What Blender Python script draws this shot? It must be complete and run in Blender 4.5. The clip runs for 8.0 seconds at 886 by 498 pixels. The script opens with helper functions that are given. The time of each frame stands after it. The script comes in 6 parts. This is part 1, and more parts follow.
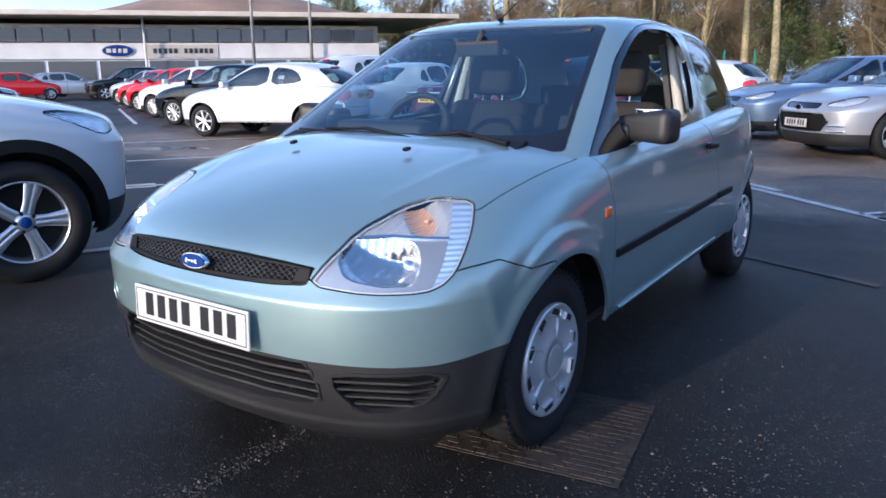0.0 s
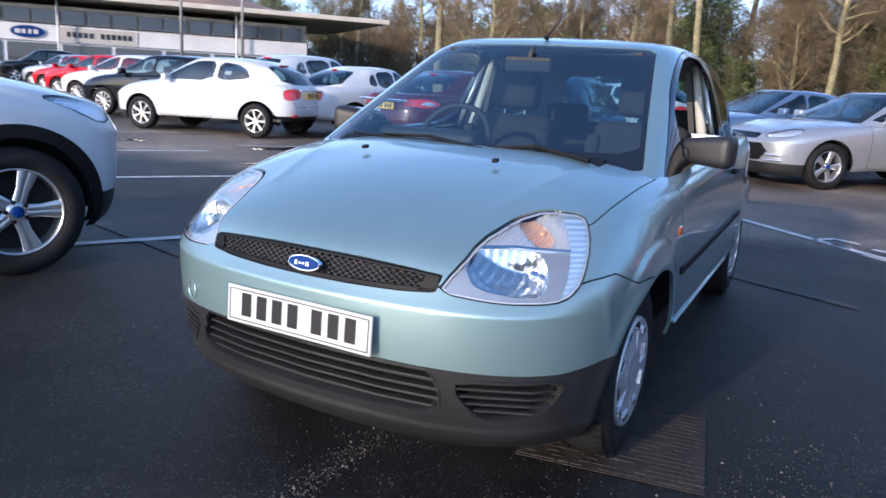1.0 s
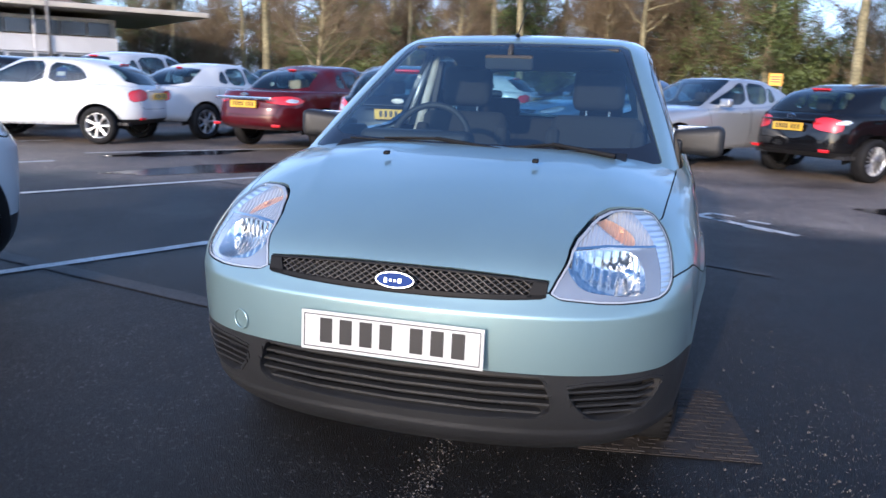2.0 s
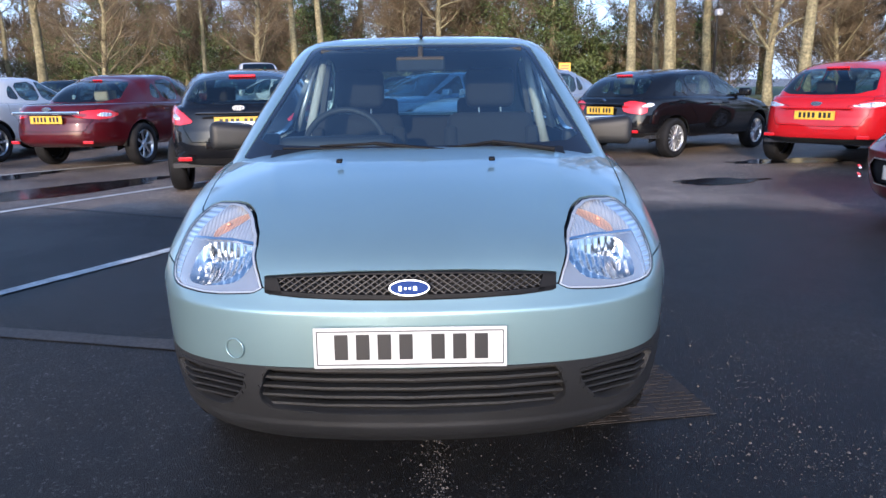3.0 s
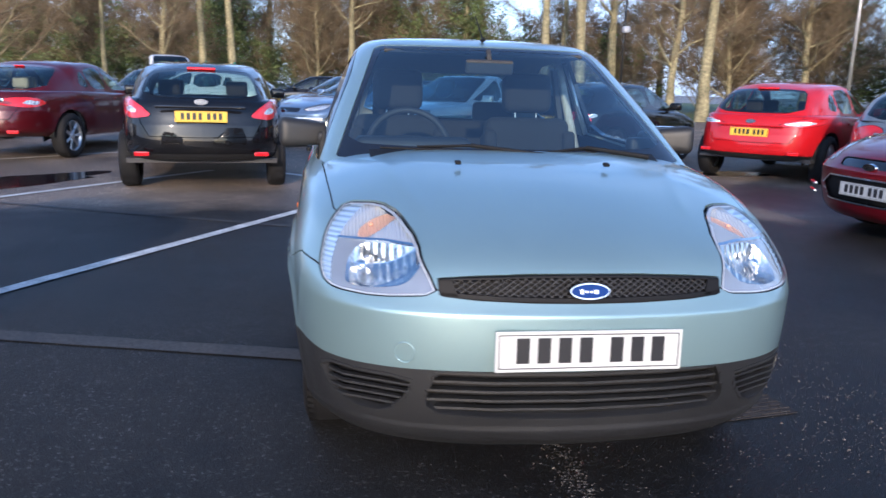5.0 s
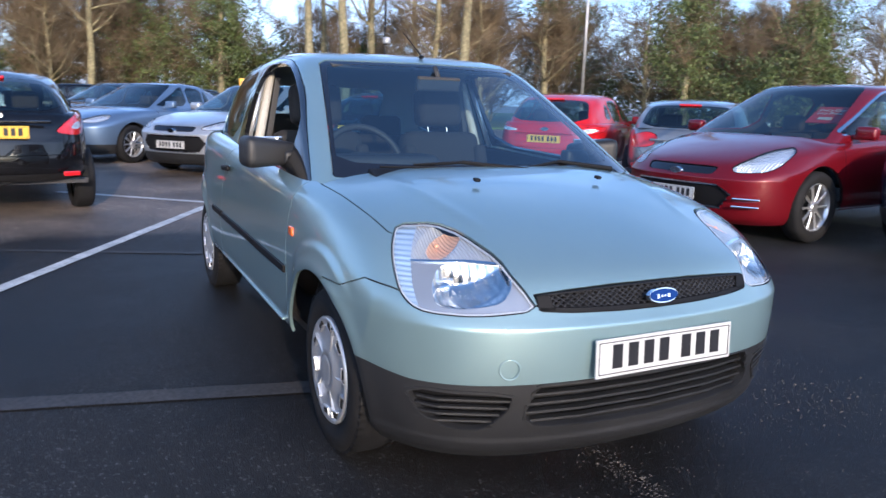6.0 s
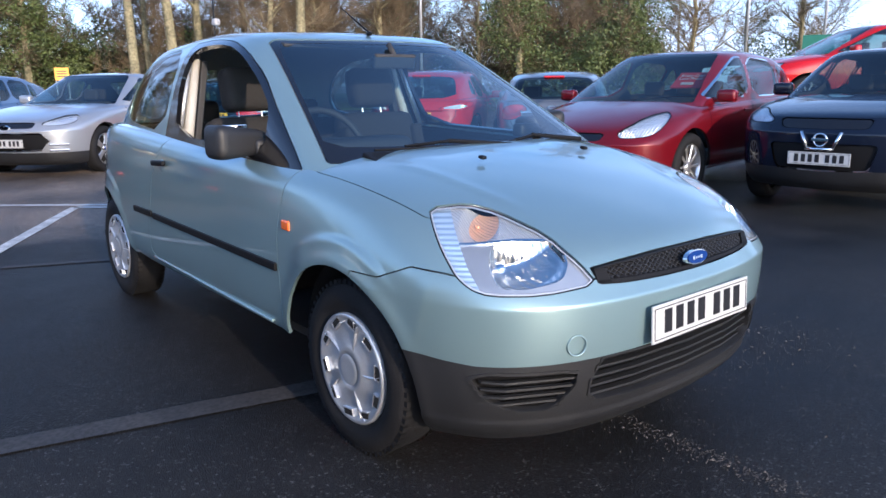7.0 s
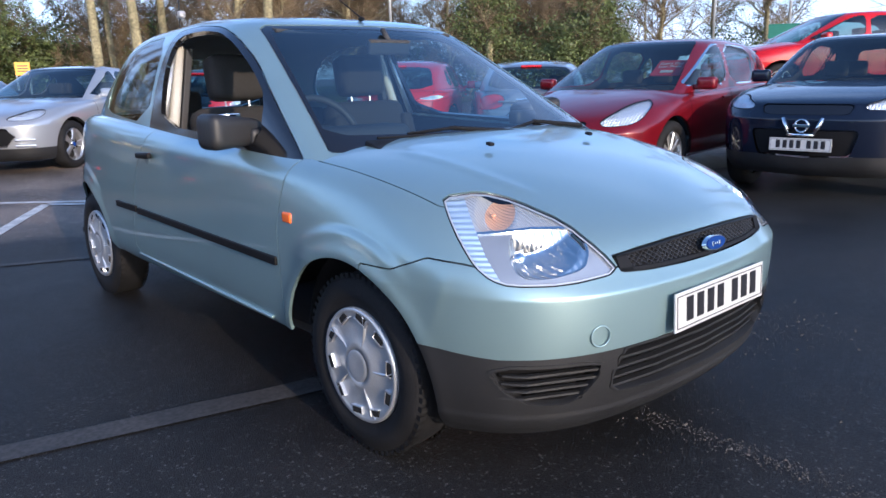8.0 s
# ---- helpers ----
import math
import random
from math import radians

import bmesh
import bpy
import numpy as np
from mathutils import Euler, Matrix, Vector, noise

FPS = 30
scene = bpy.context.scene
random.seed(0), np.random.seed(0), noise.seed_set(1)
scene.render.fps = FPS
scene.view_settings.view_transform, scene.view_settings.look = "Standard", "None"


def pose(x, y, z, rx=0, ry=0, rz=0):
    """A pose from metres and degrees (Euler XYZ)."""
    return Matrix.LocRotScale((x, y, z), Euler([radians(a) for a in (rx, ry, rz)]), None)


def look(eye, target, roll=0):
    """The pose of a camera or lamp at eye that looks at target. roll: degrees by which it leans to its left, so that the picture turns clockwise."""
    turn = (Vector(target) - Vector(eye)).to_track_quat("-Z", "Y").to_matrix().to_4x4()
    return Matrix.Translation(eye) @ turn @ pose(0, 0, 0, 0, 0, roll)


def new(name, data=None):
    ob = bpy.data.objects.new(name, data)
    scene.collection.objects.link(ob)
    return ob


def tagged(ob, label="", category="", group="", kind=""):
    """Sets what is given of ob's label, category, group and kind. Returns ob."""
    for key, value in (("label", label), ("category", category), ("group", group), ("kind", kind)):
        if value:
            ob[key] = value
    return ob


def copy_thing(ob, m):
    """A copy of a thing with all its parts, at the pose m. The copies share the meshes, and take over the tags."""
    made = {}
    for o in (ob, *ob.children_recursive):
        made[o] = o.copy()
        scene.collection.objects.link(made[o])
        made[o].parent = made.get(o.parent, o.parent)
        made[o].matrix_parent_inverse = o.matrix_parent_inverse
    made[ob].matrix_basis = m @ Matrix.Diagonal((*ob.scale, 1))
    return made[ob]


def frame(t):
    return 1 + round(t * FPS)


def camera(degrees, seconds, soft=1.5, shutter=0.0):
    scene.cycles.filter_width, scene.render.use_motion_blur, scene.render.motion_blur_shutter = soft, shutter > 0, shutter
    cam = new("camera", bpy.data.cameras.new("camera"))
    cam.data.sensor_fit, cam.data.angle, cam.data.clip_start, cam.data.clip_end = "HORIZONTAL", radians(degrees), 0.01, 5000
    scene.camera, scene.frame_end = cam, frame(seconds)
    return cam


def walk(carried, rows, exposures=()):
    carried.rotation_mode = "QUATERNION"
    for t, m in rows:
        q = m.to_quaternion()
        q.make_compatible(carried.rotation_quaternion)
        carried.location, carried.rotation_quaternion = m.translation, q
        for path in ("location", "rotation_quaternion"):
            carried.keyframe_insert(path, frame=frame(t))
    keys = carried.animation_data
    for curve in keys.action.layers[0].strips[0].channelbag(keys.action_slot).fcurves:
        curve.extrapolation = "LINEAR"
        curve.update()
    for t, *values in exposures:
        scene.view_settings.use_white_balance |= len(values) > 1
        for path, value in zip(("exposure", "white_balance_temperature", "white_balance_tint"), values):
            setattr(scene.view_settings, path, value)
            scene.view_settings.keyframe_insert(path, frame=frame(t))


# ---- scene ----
cam = camera(62.2, 8.0, shutter=0.4)
PATH = [
    (0, (1.77, -1.203, 1.182), (0.652, 0.389, 0.717), -0.6),
    (0.5, (1.585, -1.375, 1.197), (0.534, 0.272, 0.771), 0.5),
    (1, (1.301, -1.532, 1.185), (0.379, 0.187, 0.744), 3.3),
    (2.5, (0.291, -1.808, 1.19), (0.072, 0.131, 0.75), -0.2),
    (3, (0.096, -1.833, 1.199), (0.092, 0.118, 0.758), -0.9),
    (3.5, (0.116, -1.832, 1.193), (0.104, 0.119, 0.754), -0.9),
    (4, (0.045, -1.825, 1.197), (0.08, 0.125, 0.757), 0.1),
    (5.5, (-1.137, -1.674, 1.186), (-0.577, 0.203, 0.781), 2.1),
    (6, (-1.54, -1.509, 1.199), (-0.646, 0.237, 0.81), 1.8),
    (6.5, (-1.785, -1.315, 1.2), (-0.788, 0.378, 0.828), -0.4),
    (7, (-1.978, -1.12, 1.183), (-0.735, 0.385, 0.746), -0.6),
    (7.5, (-1.991, -1.027, 1.165), (-0.735, 0.466, 0.722), -1.1),
    (8, (-2.02, -0.98, 1.16), (-0.721, 0.471, 0.702), -1.1),
]
walk(cam, [(t, look(eye, target, roll)) for t, eye, target, roll in PATH], [(0.0, 1.19, 4850, 14), (8.0, 1.19, 4850, 14)])

# ---------------------------------------------------------------- world, sun, exposure
SUN_AZ, SUN_EL = 190.0, 15.0          # compass bearing of the sun (0 = +y, clockwise), height
sky = bpy.data.worlds.new("sky")
scene.world = sky
sky.use_nodes = True
wn = sky.node_tree.nodes
wn.clear()
w_out = wn.new("ShaderNodeOutputWorld")
w_bg = wn.new("ShaderNodeBackground")
w_sky = wn.new("ShaderNodeTexSky")
w_sky.sky_type = "NISHITA"
w_sky.sun_disc = False
w_sky.sun_elevation = radians(SUN_EL)
w_sky.sun_rotation = radians(SUN_AZ)
w_sky.air_density, w_sky.dust_density, w_sky.ozone_density = 1.0, 2.0, 1.6
# broken cloud, thicker towards the horizon, over a clear sky
w_tc = wn.new("ShaderNodeTexCoord")
w_map = wn.new("ShaderNodeMapping")
w_map.inputs["Scale"].default_value = (1.0, 1.0, 3.2)
w_noise = wn.new("ShaderNodeTexNoise")
w_noise.inputs["Scale"].default_value = 2.3
w_noise.inputs["Detail"].default_value = 6
w_ramp = wn.new("ShaderNodeValToRGB")
w_ramp.color_ramp.elements[0].position, w_ramp.color_ramp.elements[1].position = 0.30, 0.86
w_mix = wn.new("ShaderNodeMixRGB")
w_mix.inputs["Color2"].default_value = (8.9, 9.4, 10.5, 1)
wl = sky.node_tree.links
wl.new(w_tc.outputs["Generated"], w_map.inputs["Vector"])
wl.new(w_map.outputs["Vector"], w_noise.inputs["Vector"])
wl.new(w_noise.outputs["Fac"], w_ramp.inputs["Fac"])
w_xyz = wn.new("ShaderNodeSeparateXYZ")
w_low = wn.new("ShaderNodeMapRange")
for key, value in (("From Min", 0.12), ("From Max", 0.62), ("To Min", 1.0), ("To Max", 0.02)):
    w_low.inputs[key].default_value = value
w_amount = wn.new("ShaderNodeMath")
w_amount.operation = "MULTIPLY"
wl.new(w_tc.outputs["Generated"], w_xyz.inputs["Vector"])
wl.new(w_xyz.outputs["Z"], w_low.inputs["Value"])
wl.new(w_low.outputs["Result"], w_amount.inputs[0])
wl.new(w_ramp.outputs["Color"], w_amount.inputs[1])
wl.new(w_amount.outputs["Value"], w_mix.inputs["Fac"])
wl.new(w_sky.outputs["Color"], w_mix.inputs["Color1"])
wl.new(w_mix.outputs["Color"], w_bg.inputs["Color"])
w_bg.inputs["Strength"].default_value = 0.119
wl.new(w_bg.outputs["Background"], w_out.inputs["Surface"])
sun = new("sun", bpy.data.lights.new("sun", "SUN"))
sun.data.energy, sun.data.angle, sun.data.color = 2.3, radians(0.9), (1.0, 0.68, 0.37)
az = radians(SUN_AZ)
sun.matrix_world = look((math.sin(az) * 60, math.cos(az) * 60, 60 * math.tan(radians(SUN_EL))), (0, 0, 0))


# ---------------------------------------------------------------- materials
def material(name, colour, rough=0.5, metal=0.0, coat=0.0, grain=0.0, grain_scale=60.0, bump=0.0, patch=0.0, patch_scale=3.0, **more):
    """A principled material with fine grain, larger patches and relief, at real size."""
    m = bpy.data.materials.new(name)
    m.use_nodes = True
    nodes, links = m.node_tree.nodes, m.node_tree.links
    b = nodes["Principled BSDF"]
    b.inputs["Base Color"].default_value = (*colour, 1)
    b.inputs["Roughness"].default_value = rough
    b.inputs["Metallic"].default_value = metal
    b.inputs["Coat Weight"].default_value = coat
    b.inputs["Coat Roughness"].default_value = 0.04
    for key, value in more.items():
        b.inputs[key.replace("_", " ")].default_value = value
    if not (grain or bump or patch):
        return m
    tc = nodes.new("ShaderNodeTexCoord")
    fine = nodes.new("ShaderNodeTexNoise")
    fine.inputs["Scale"].default_value = grain_scale
    fine.inputs["Detail"].default_value = 4
    links.new(tc.outputs["Object"], fine.inputs["Vector"])
    value = None
    last = None
    if grain:
        mix = nodes.new("ShaderNodeMixRGB")
        mix.blend_type = "MULTIPLY"
        mix.inputs["Fac"].default_value = 1.0
        mix.inputs["Color1"].default_value = (*colour, 1)
        rng = nodes.new("ShaderNodeMapRange")
        rng.inputs["From Min"].default_value, rng.inputs["From Max"].default_value = 0.3, 0.7
        rng.inputs["To Min"].default_value, rng.inputs["To Max"].default_value = 1 - grain, 1 + grain
        links.new(fine.outputs["Fac"], rng.inputs["Value"])
        links.new(rng.outputs["Result"], mix.inputs["Color2"])
        last = mix
    if patch:
        big = nodes.new("ShaderNodeTexNoise")
        big.inputs["Scale"].default_value = patch_scale
        big.inputs["Detail"].default_value = 5
        links.new(tc.outputs["Object"], big.inputs["Vector"])
        rng = nodes.new("ShaderNodeMapRange")
        rng.inputs["From Min"].default_value, rng.inputs["From Max"].default_value = 0.35, 0.65
        rng.inputs["To Min"].default_value, rng.inputs["To Max"].default_value = 1 - patch, 1 + patch
        links.new(big.outputs["Fac"], rng.inputs["Value"])
        mix = nodes.new("ShaderNodeMixRGB")
        mix.blend_type = "MULTIPLY"
        mix.inputs["Fac"].default_value = 1.0
        mix.inputs["Color1"].default_value = (*colour, 1)
        if last:
            links.new(last.outputs["Color"], mix.inputs["Color1"])
        links.new(rng.outputs["Result"], mix.inputs["Color2"])
        last = mix
        r2 = nodes.new("ShaderNodeMapRange")
        r2.inputs["From Min"].default_value, r2.inputs["From Max"].default_value = 0.3, 0.7
        r2.inputs["To Min"].default_value, r2.inputs["To Max"].default_value = max(0.02, rough - 0.12 * patch - 0.03), min(1, rough + 0.12 * patch + 0.03)
        links.new(big.outputs["Fac"], r2.inputs["Value"])
        links.new(r2.outputs["Result"], b.inputs["Roughness"])
    if last:
        links.new(last.outputs["Color"], b.inputs["Base Color"])
    if bump:
        bp = nodes.new("ShaderNodeBump")
        bp.inputs["Strength"].default_value = min(1.0, bump)
        bp.inputs["Distance"].default_value = 0.004
        links.new(fine.outputs["Fac"], bp.inputs["Height"])
        links.new(bp.outputs["Normal"], b.inputs["Normal"])
    return m


def paint(name, colour, metal=0.35, rough=0.32, coat=1.0):
    return material(name, colour, rough, metal, coat=coat, patch=0.04, patch_scale=2.0)


def glass_material(name, tint, rough=0.0, ior=1.6):
    """Thin clear pane: passes light, mirrors at a slant."""
    m = bpy.data.materials.new(name)
    m.use_nodes = True
    nodes, links = m.node_tree.nodes, m.node_tree.links
    nodes.clear()
    out = nodes.new("ShaderNodeOutputMaterial")
    clear = nodes.new("ShaderNodeBsdfTransparent")
    clear.inputs["Color"].default_value = (*tint, 1)
    gloss = nodes.new("ShaderNodeBsdfGlossy")
    gloss.inputs["Roughness"].default_value = rough
    face = nodes.new("ShaderNodeLayerWeight")
    face.inputs["Blend"].default_value = 0.5
    power, fac = nodes.new("ShaderNodeMath"), nodes.new("ShaderNodeMath")
    power.operation, fac.operation = "POWER", "MULTIPLY_ADD"
    power.inputs[1].default_value = 5.0
    f0 = ((ior - 1) / (ior + 1)) ** 2
    fac.inputs[1].default_value, fac.inputs[2].default_value = 1 - f0, f0
    links.new(face.outputs["Facing"], power.inputs[0])
    links.new(power.outputs["Value"], fac.inputs[0])
    mix = nodes.new("ShaderNodeMixShader")
    links.new(fac.outputs["Value"], mix.inputs["Fac"])
    links.new(clear.outputs["BSDF"], mix.inputs[1])
    links.new(gloss.outputs["BSDF"], mix.inputs[2])
    links.new(mix.outputs["Shader"], out.inputs["Surface"])
    return m


M_PAINT = paint("pale_green_metallic", (0.264, 0.375, 0.395), 0.58, 0.37)
M_BLACKGAP = material("shut_gap_black", (0.006, 0.006, 0.007), 0.9)
M_GREY = material("grey_bumper_plastic", (0.017, 0.0175, 0.019), 0.5, grain=0.15, grain_scale=400, bump=0.25, patch=0.15)
M_MESH = material("grey_mesh_plastic", (0.026, 0.026, 0.028), 0.45, grain=0.1, grain_scale=400)
M_TRIM = material("black_trim", (0.010, 0.010, 0.011), 0.5, grain=0.1, grain_scale=300, bump=0.1, Specular_IOR_Level=0.12)
M_GLOSSBLACK = material("gloss_black", (0.008, 0.008, 0.01), 0.12, coat=0.6)
M_GLASS = glass_material("windscreen_glass", (0.52, 0.70, 0.77), 0.0, 2.7)
M_DARKGLASS = glass_material("quarter_glass", (0.30, 0.36, 0.37), 0.0, 2.0)
M_BGGLASS = glass_material("parked_car_glass", (0.52, 0.64, 0.64), 0.0, 2.0)
M_LENS = glass_material("lamp_lens", (0.93, 0.96, 0.98))
M_CHROME = material("chrome", (0.86, 0.87, 0.88), 0.08, 1.0)
def fluted(name, colour, rough, metal, bands, scale, depth, cells=0.0):
    """Bright reflector with even flutes and, if asked for, small facets."""
    m = material(name, colour, rough, metal)
    nodes, links = m.node_tree.nodes, m.node_tree.links
    tc, wave, bump = (nodes.new("ShaderNode" + k) for k in ("TexCoord", "TexWave", "Bump"))
    wave.bands_direction = bands
    wave.inputs["Scale"].default_value = scale
    bump.inputs["Distance"].default_value = depth
    links.new(tc.outputs["Object"], wave.inputs["Vector"])
    height = wave.outputs["Fac"]
    if cells:
        cell, add = nodes.new("ShaderNodeTexVoronoi"), nodes.new("ShaderNodeMath")
        cell.inputs["Scale"].default_value = 55
        add.operation = "MULTIPLY_ADD"
        add.inputs[1].default_value = cells
        links.new(tc.outputs["Object"], cell.inputs["Vector"])
        links.new(cell.outputs["Distance"], add.inputs[0])
        links.new(height, add.inputs[2])
        height = add.outputs["Value"]
    links.new(height, bump.inputs["Height"])
    links.new(bump.outputs["Normal"], nodes["Principled BSDF"].inputs["Normal"])
    return m


M_REFLECTOR = fluted("lamp_reflector", (0.82, 0.79, 0.75), 0.12, 1.0, "X", 14, 0.0020, 0.35)
M_RIM = material("bright_lamp_rim", (0.55, 0.55, 0.55), 0.3, 0.4, patch=0.03, patch_scale=20)
M_BEZEL = material("satin_lamp_bezel", (0.56, 0.55, 0.54), 0.22, 0.72, patch=0.03, patch_scale=20)
M_BGREFLECT = fluted("parked_lamp_reflector", (0.90, 0.91, 0.93), 0.2, 0.7, "X", 14, 0.006, 1.5)
# the blue in this base colour stands for mirrored sky
M_RIBBED = fluted("ribbed_reflector", (0.66, 0.80, 0.95), 0.24, 0.6, "Z", 26, 0.003)
M_FLUTED = fluted("fluted_reflector", (0.74, 0.73, 0.71), 0.24, 0.6, "X", 30, 0.002)
M_SILVER = material("silver_wheel_paint", (0.55, 0.57, 0.60), 0.35, 0.6, coat=0.3, grain=0.06, grain_scale=200, patch=0.1, patch_scale=9)
M_ALLOY = material("alloy", (0.62, 0.63, 0.65), 0.28, 0.85, coat=0.3)
M_TYRE = material("tyre_rubber", (0.011, 0.011, 0.012), 0.75, Specular_IOR_Level=0.25, grain=0.25, grain_scale=180, bump=0.3, patch=0.25, patch_scale=8)
M_WELL = material("wheel_well", (0.008, 0.008, 0.008), 0.95)
M_MIRROR = material("dark_mirror_plastic", (0.018, 0.018, 0.019), 0.5, grain=0.12, grain_scale=400, bump=0.2)
# reflector colour with the indicator bulb's orange reflection painted into it
M_SALMON = fluted("painted_bulb_reflection", (0.94, 0.56, 0.36), 0.30, 0.45, "X", 30, 0.003)
M_AMBER = material("amber_lens", (0.80, 0.15, 0.015), 0.15, coat=0.8)
M_BULB = material("amber_bulb", (0.88, 0.42, 0.22), 0.2, coat=0.5)
M_RED = material("red_lens", (0.55, 0.012, 0.015), 0.1, coat=1.0)
M_PLATE_W = material("white_plate", (0.50, 0.51, 0.51), 0.4, coat=0.1, patch=0.05, patch_scale=12)
M_PLATE_Y = material("yellow_plate", (0.80, 0.50, 0.03), 0.3, coat=0.4)
M_INK = material("plate_ink", (0.015, 0.015, 0.018), 0.4)
M_BADGE = material("blue_badge", (0.010, 0.035, 0.17), 0.5, 0.0, Specular_IOR_Level=0.1)
M_SEAT = material("dark_grey_cloth", (0.024, 0.022, 0.021), 0.9, grain=0.3, grain_scale=250, bump=0.3)
M_SEAT2 = material("beige_cloth", (0.42, 0.39, 0.33), 0.9, grain=0.2, grain_scale=250)
M_LINING = material("pale_pillar_trim", (0.50, 0.49, 0.45), 0.7, grain=0.1, grain_scale=300)
M_VISOR = material("grey_roof_trim", (0.035, 0.035, 0.037), 0.8, grain=0.1, grain_scale=300)
M_DASH = material("dashboard_plastic", (0.03, 0.03, 0.033), 0.6, grain=0.15, grain_scale=500, bump=0.2)


# ---------------------------------------------------------------- mesh helpers
def mesh_of(name, verts, faces, mat, smooth=True):
    me = bpy.data.meshes.new(name)
    me.from_pydata([tuple(map(float, v)) for v in verts], [], [tuple(map(int, f)) for f in faces])
    me.materials.append(mat)
    me.update()
    if smooth:
        me.polygons.foreach_set("use_smooth", [True] * len(me.polygons))
    return me


def piece(name, verts, faces, mat, parent=None, label="", smooth=True):
    ob = new(name, mesh_of(name, verts, faces, mat, smooth))
    ob.parent = parent
    if label:
        ob["label"] = label
    return ob


def part(name, bm, mat, parent=None, label="", smooth=False):
    me = bpy.data.meshes.new(name)
    bmesh.ops.recalc_face_normals(bm, faces=bm.faces[:])
    bm.to_mesh(me)
    bm.free()
    me.materials.append(mat)
    if smooth:
        me.polygons.foreach_set("use_smooth", [True] * len(me.polygons))
    ob = new(name, me)
    ob.parent = parent
    if label:
        ob["label"] = label
    return ob


def empty(name, m, **tags):
    ob = new(name)
    ob.empty_display_size = 0.2
    ob.matrix_world = m
    return tagged(ob, **tags)


def box(bm, size, m=Matrix(), bevel=0.0, segments=2):
    """A block with its middle at m, bevelled."""
    r = bmesh.ops.create_cube(bm, size=1.0, matrix=m @ Matrix.Diagonal((*size, 1)))
    if bevel:
        edges = list({e for v in r["verts"] for e in v.link_edges})
        bmesh.ops.bevel(bm, geom=edges, offset=bevel, segments=segments, profile=0.6, affect="EDGES", clamp_overlap=True)
    return bm


def rod(bm, a, b, r1, r2=None, seg=8):
    a, b = Vector(a), Vector(b)
    d = b - a
    m = Matrix.Translation((a + b) / 2) @ d.to_track_quat("Z", "Y").to_matrix().to_4x4()
    bmesh.ops.create_cone(bm, cap_ends=True, segments=seg, radius1=r1, radius2=r1 if r2 is None else r2, depth=d.length, matrix=m)
    return bm


def lathe(profile, seg=32, axis="x"):
    """Turns (offset along the axis, radius) pairs round the axis."""
    n = len(profile)
    verts, faces = [], []
    for k in range(seg):
        a = 2 * math.pi * k / seg
        for o, r in profile:
            verts.append((o, r * math.cos(a), r * math.sin(a)))
    for k in range(seg):
        for j in range(n - 1):
            p, q = k * n + j, ((k + 1) % seg) * n + j
            faces.append((p, p + 1, q + 1, q))
    return verts, faces


# ---------------------------------------------------------------- smooth car surfaces
def spline_rows(n, m):
    """Weights of a uniform cubic B-spline: m samples from n controls and a ghost at either end."""
    out = np.zeros((m, n + 2))
    for r, u in enumerate(np.linspace(0, n - 1, m)):
        k = min(int(u), n - 2)
        t = u - k
        out[r, k:k + 4] = ((1 - t) ** 3 / 6, (3 * t ** 3 - 6 * t * t + 4) / 6, (-3 * t ** 3 + 3 * t * t + 3 * t + 1) / 6, t ** 3 / 6)
    return out


MIRROR = np.array([-1.0, 1.0, 1.0])


def spline_sheet(c, mi, mj):
    """Half of a symmetric body from a net of controls: i runs from the nose round to the tail, j from the sill up to the spine."""
    c = np.concatenate([c[1:2] * MIRROR, c, c[-2:-1] * MIRROR], 0)
    c = np.concatenate([2 * c[:, :1] - c[:, 1:2], c, c[:, -2:-1] * MIRROR], 1)
    a, b = spline_rows(c.shape[0] - 2, mi), spline_rows(c.shape[1] - 2, mj)
    v = np.einsum("ai,ijk,bj->abk", a, c, b)
    i, j = np.meshgrid(np.arange(mi - 1), np.arange(mj - 1), indexing="ij")
    p = (i * mj + j).ravel()
    f = np.stack([p, p + mj, p + mj + 1, p + 1], 1)
    return v.reshape(-1, 3), [tuple(q) for q in f]


def ring_net(levels, fx, dy, side, taper, rx, rdy, inset, spine, top):
    """Controls of a body: plan rings, level by level (front y, half width, rear y, height as a function of y), then rings drawn in over the top."""
    rows = []
    for front, w, rear, z, *own in levels:
        own = own[0] if own else flat(1.0)
        pts = [(w * a, front + b) for a, b in zip(fx, dy)]
        y0, y1 = pts[-1][1], rear - rdy[0]
        pts += [(w * taper(y0 + s * (y1 - y0)), y0 + s * (y1 - y0)) for s in side]
        pts += [(w * a, rear - b) for a, b in zip(rx, rdy)]
        rows.append([(x * own(y), y, z(y)) for x, y in pts])
    last = rows[-1]
    for f in inset:
        row = []
        for x, y, z in last:
            sy = min(max(y, spine[0]), spine[1])
            px, py = x * (1 - f), y + (sy - y) * f
            row.append((px, py, top(px, py)))
        rows.append(row)
    return np.array(rows).transpose(1, 0, 2)


def curve(xs, ys):
    return lambda v: float(np.interp(v, xs, ys))


def flat(z):
    return lambda v: z


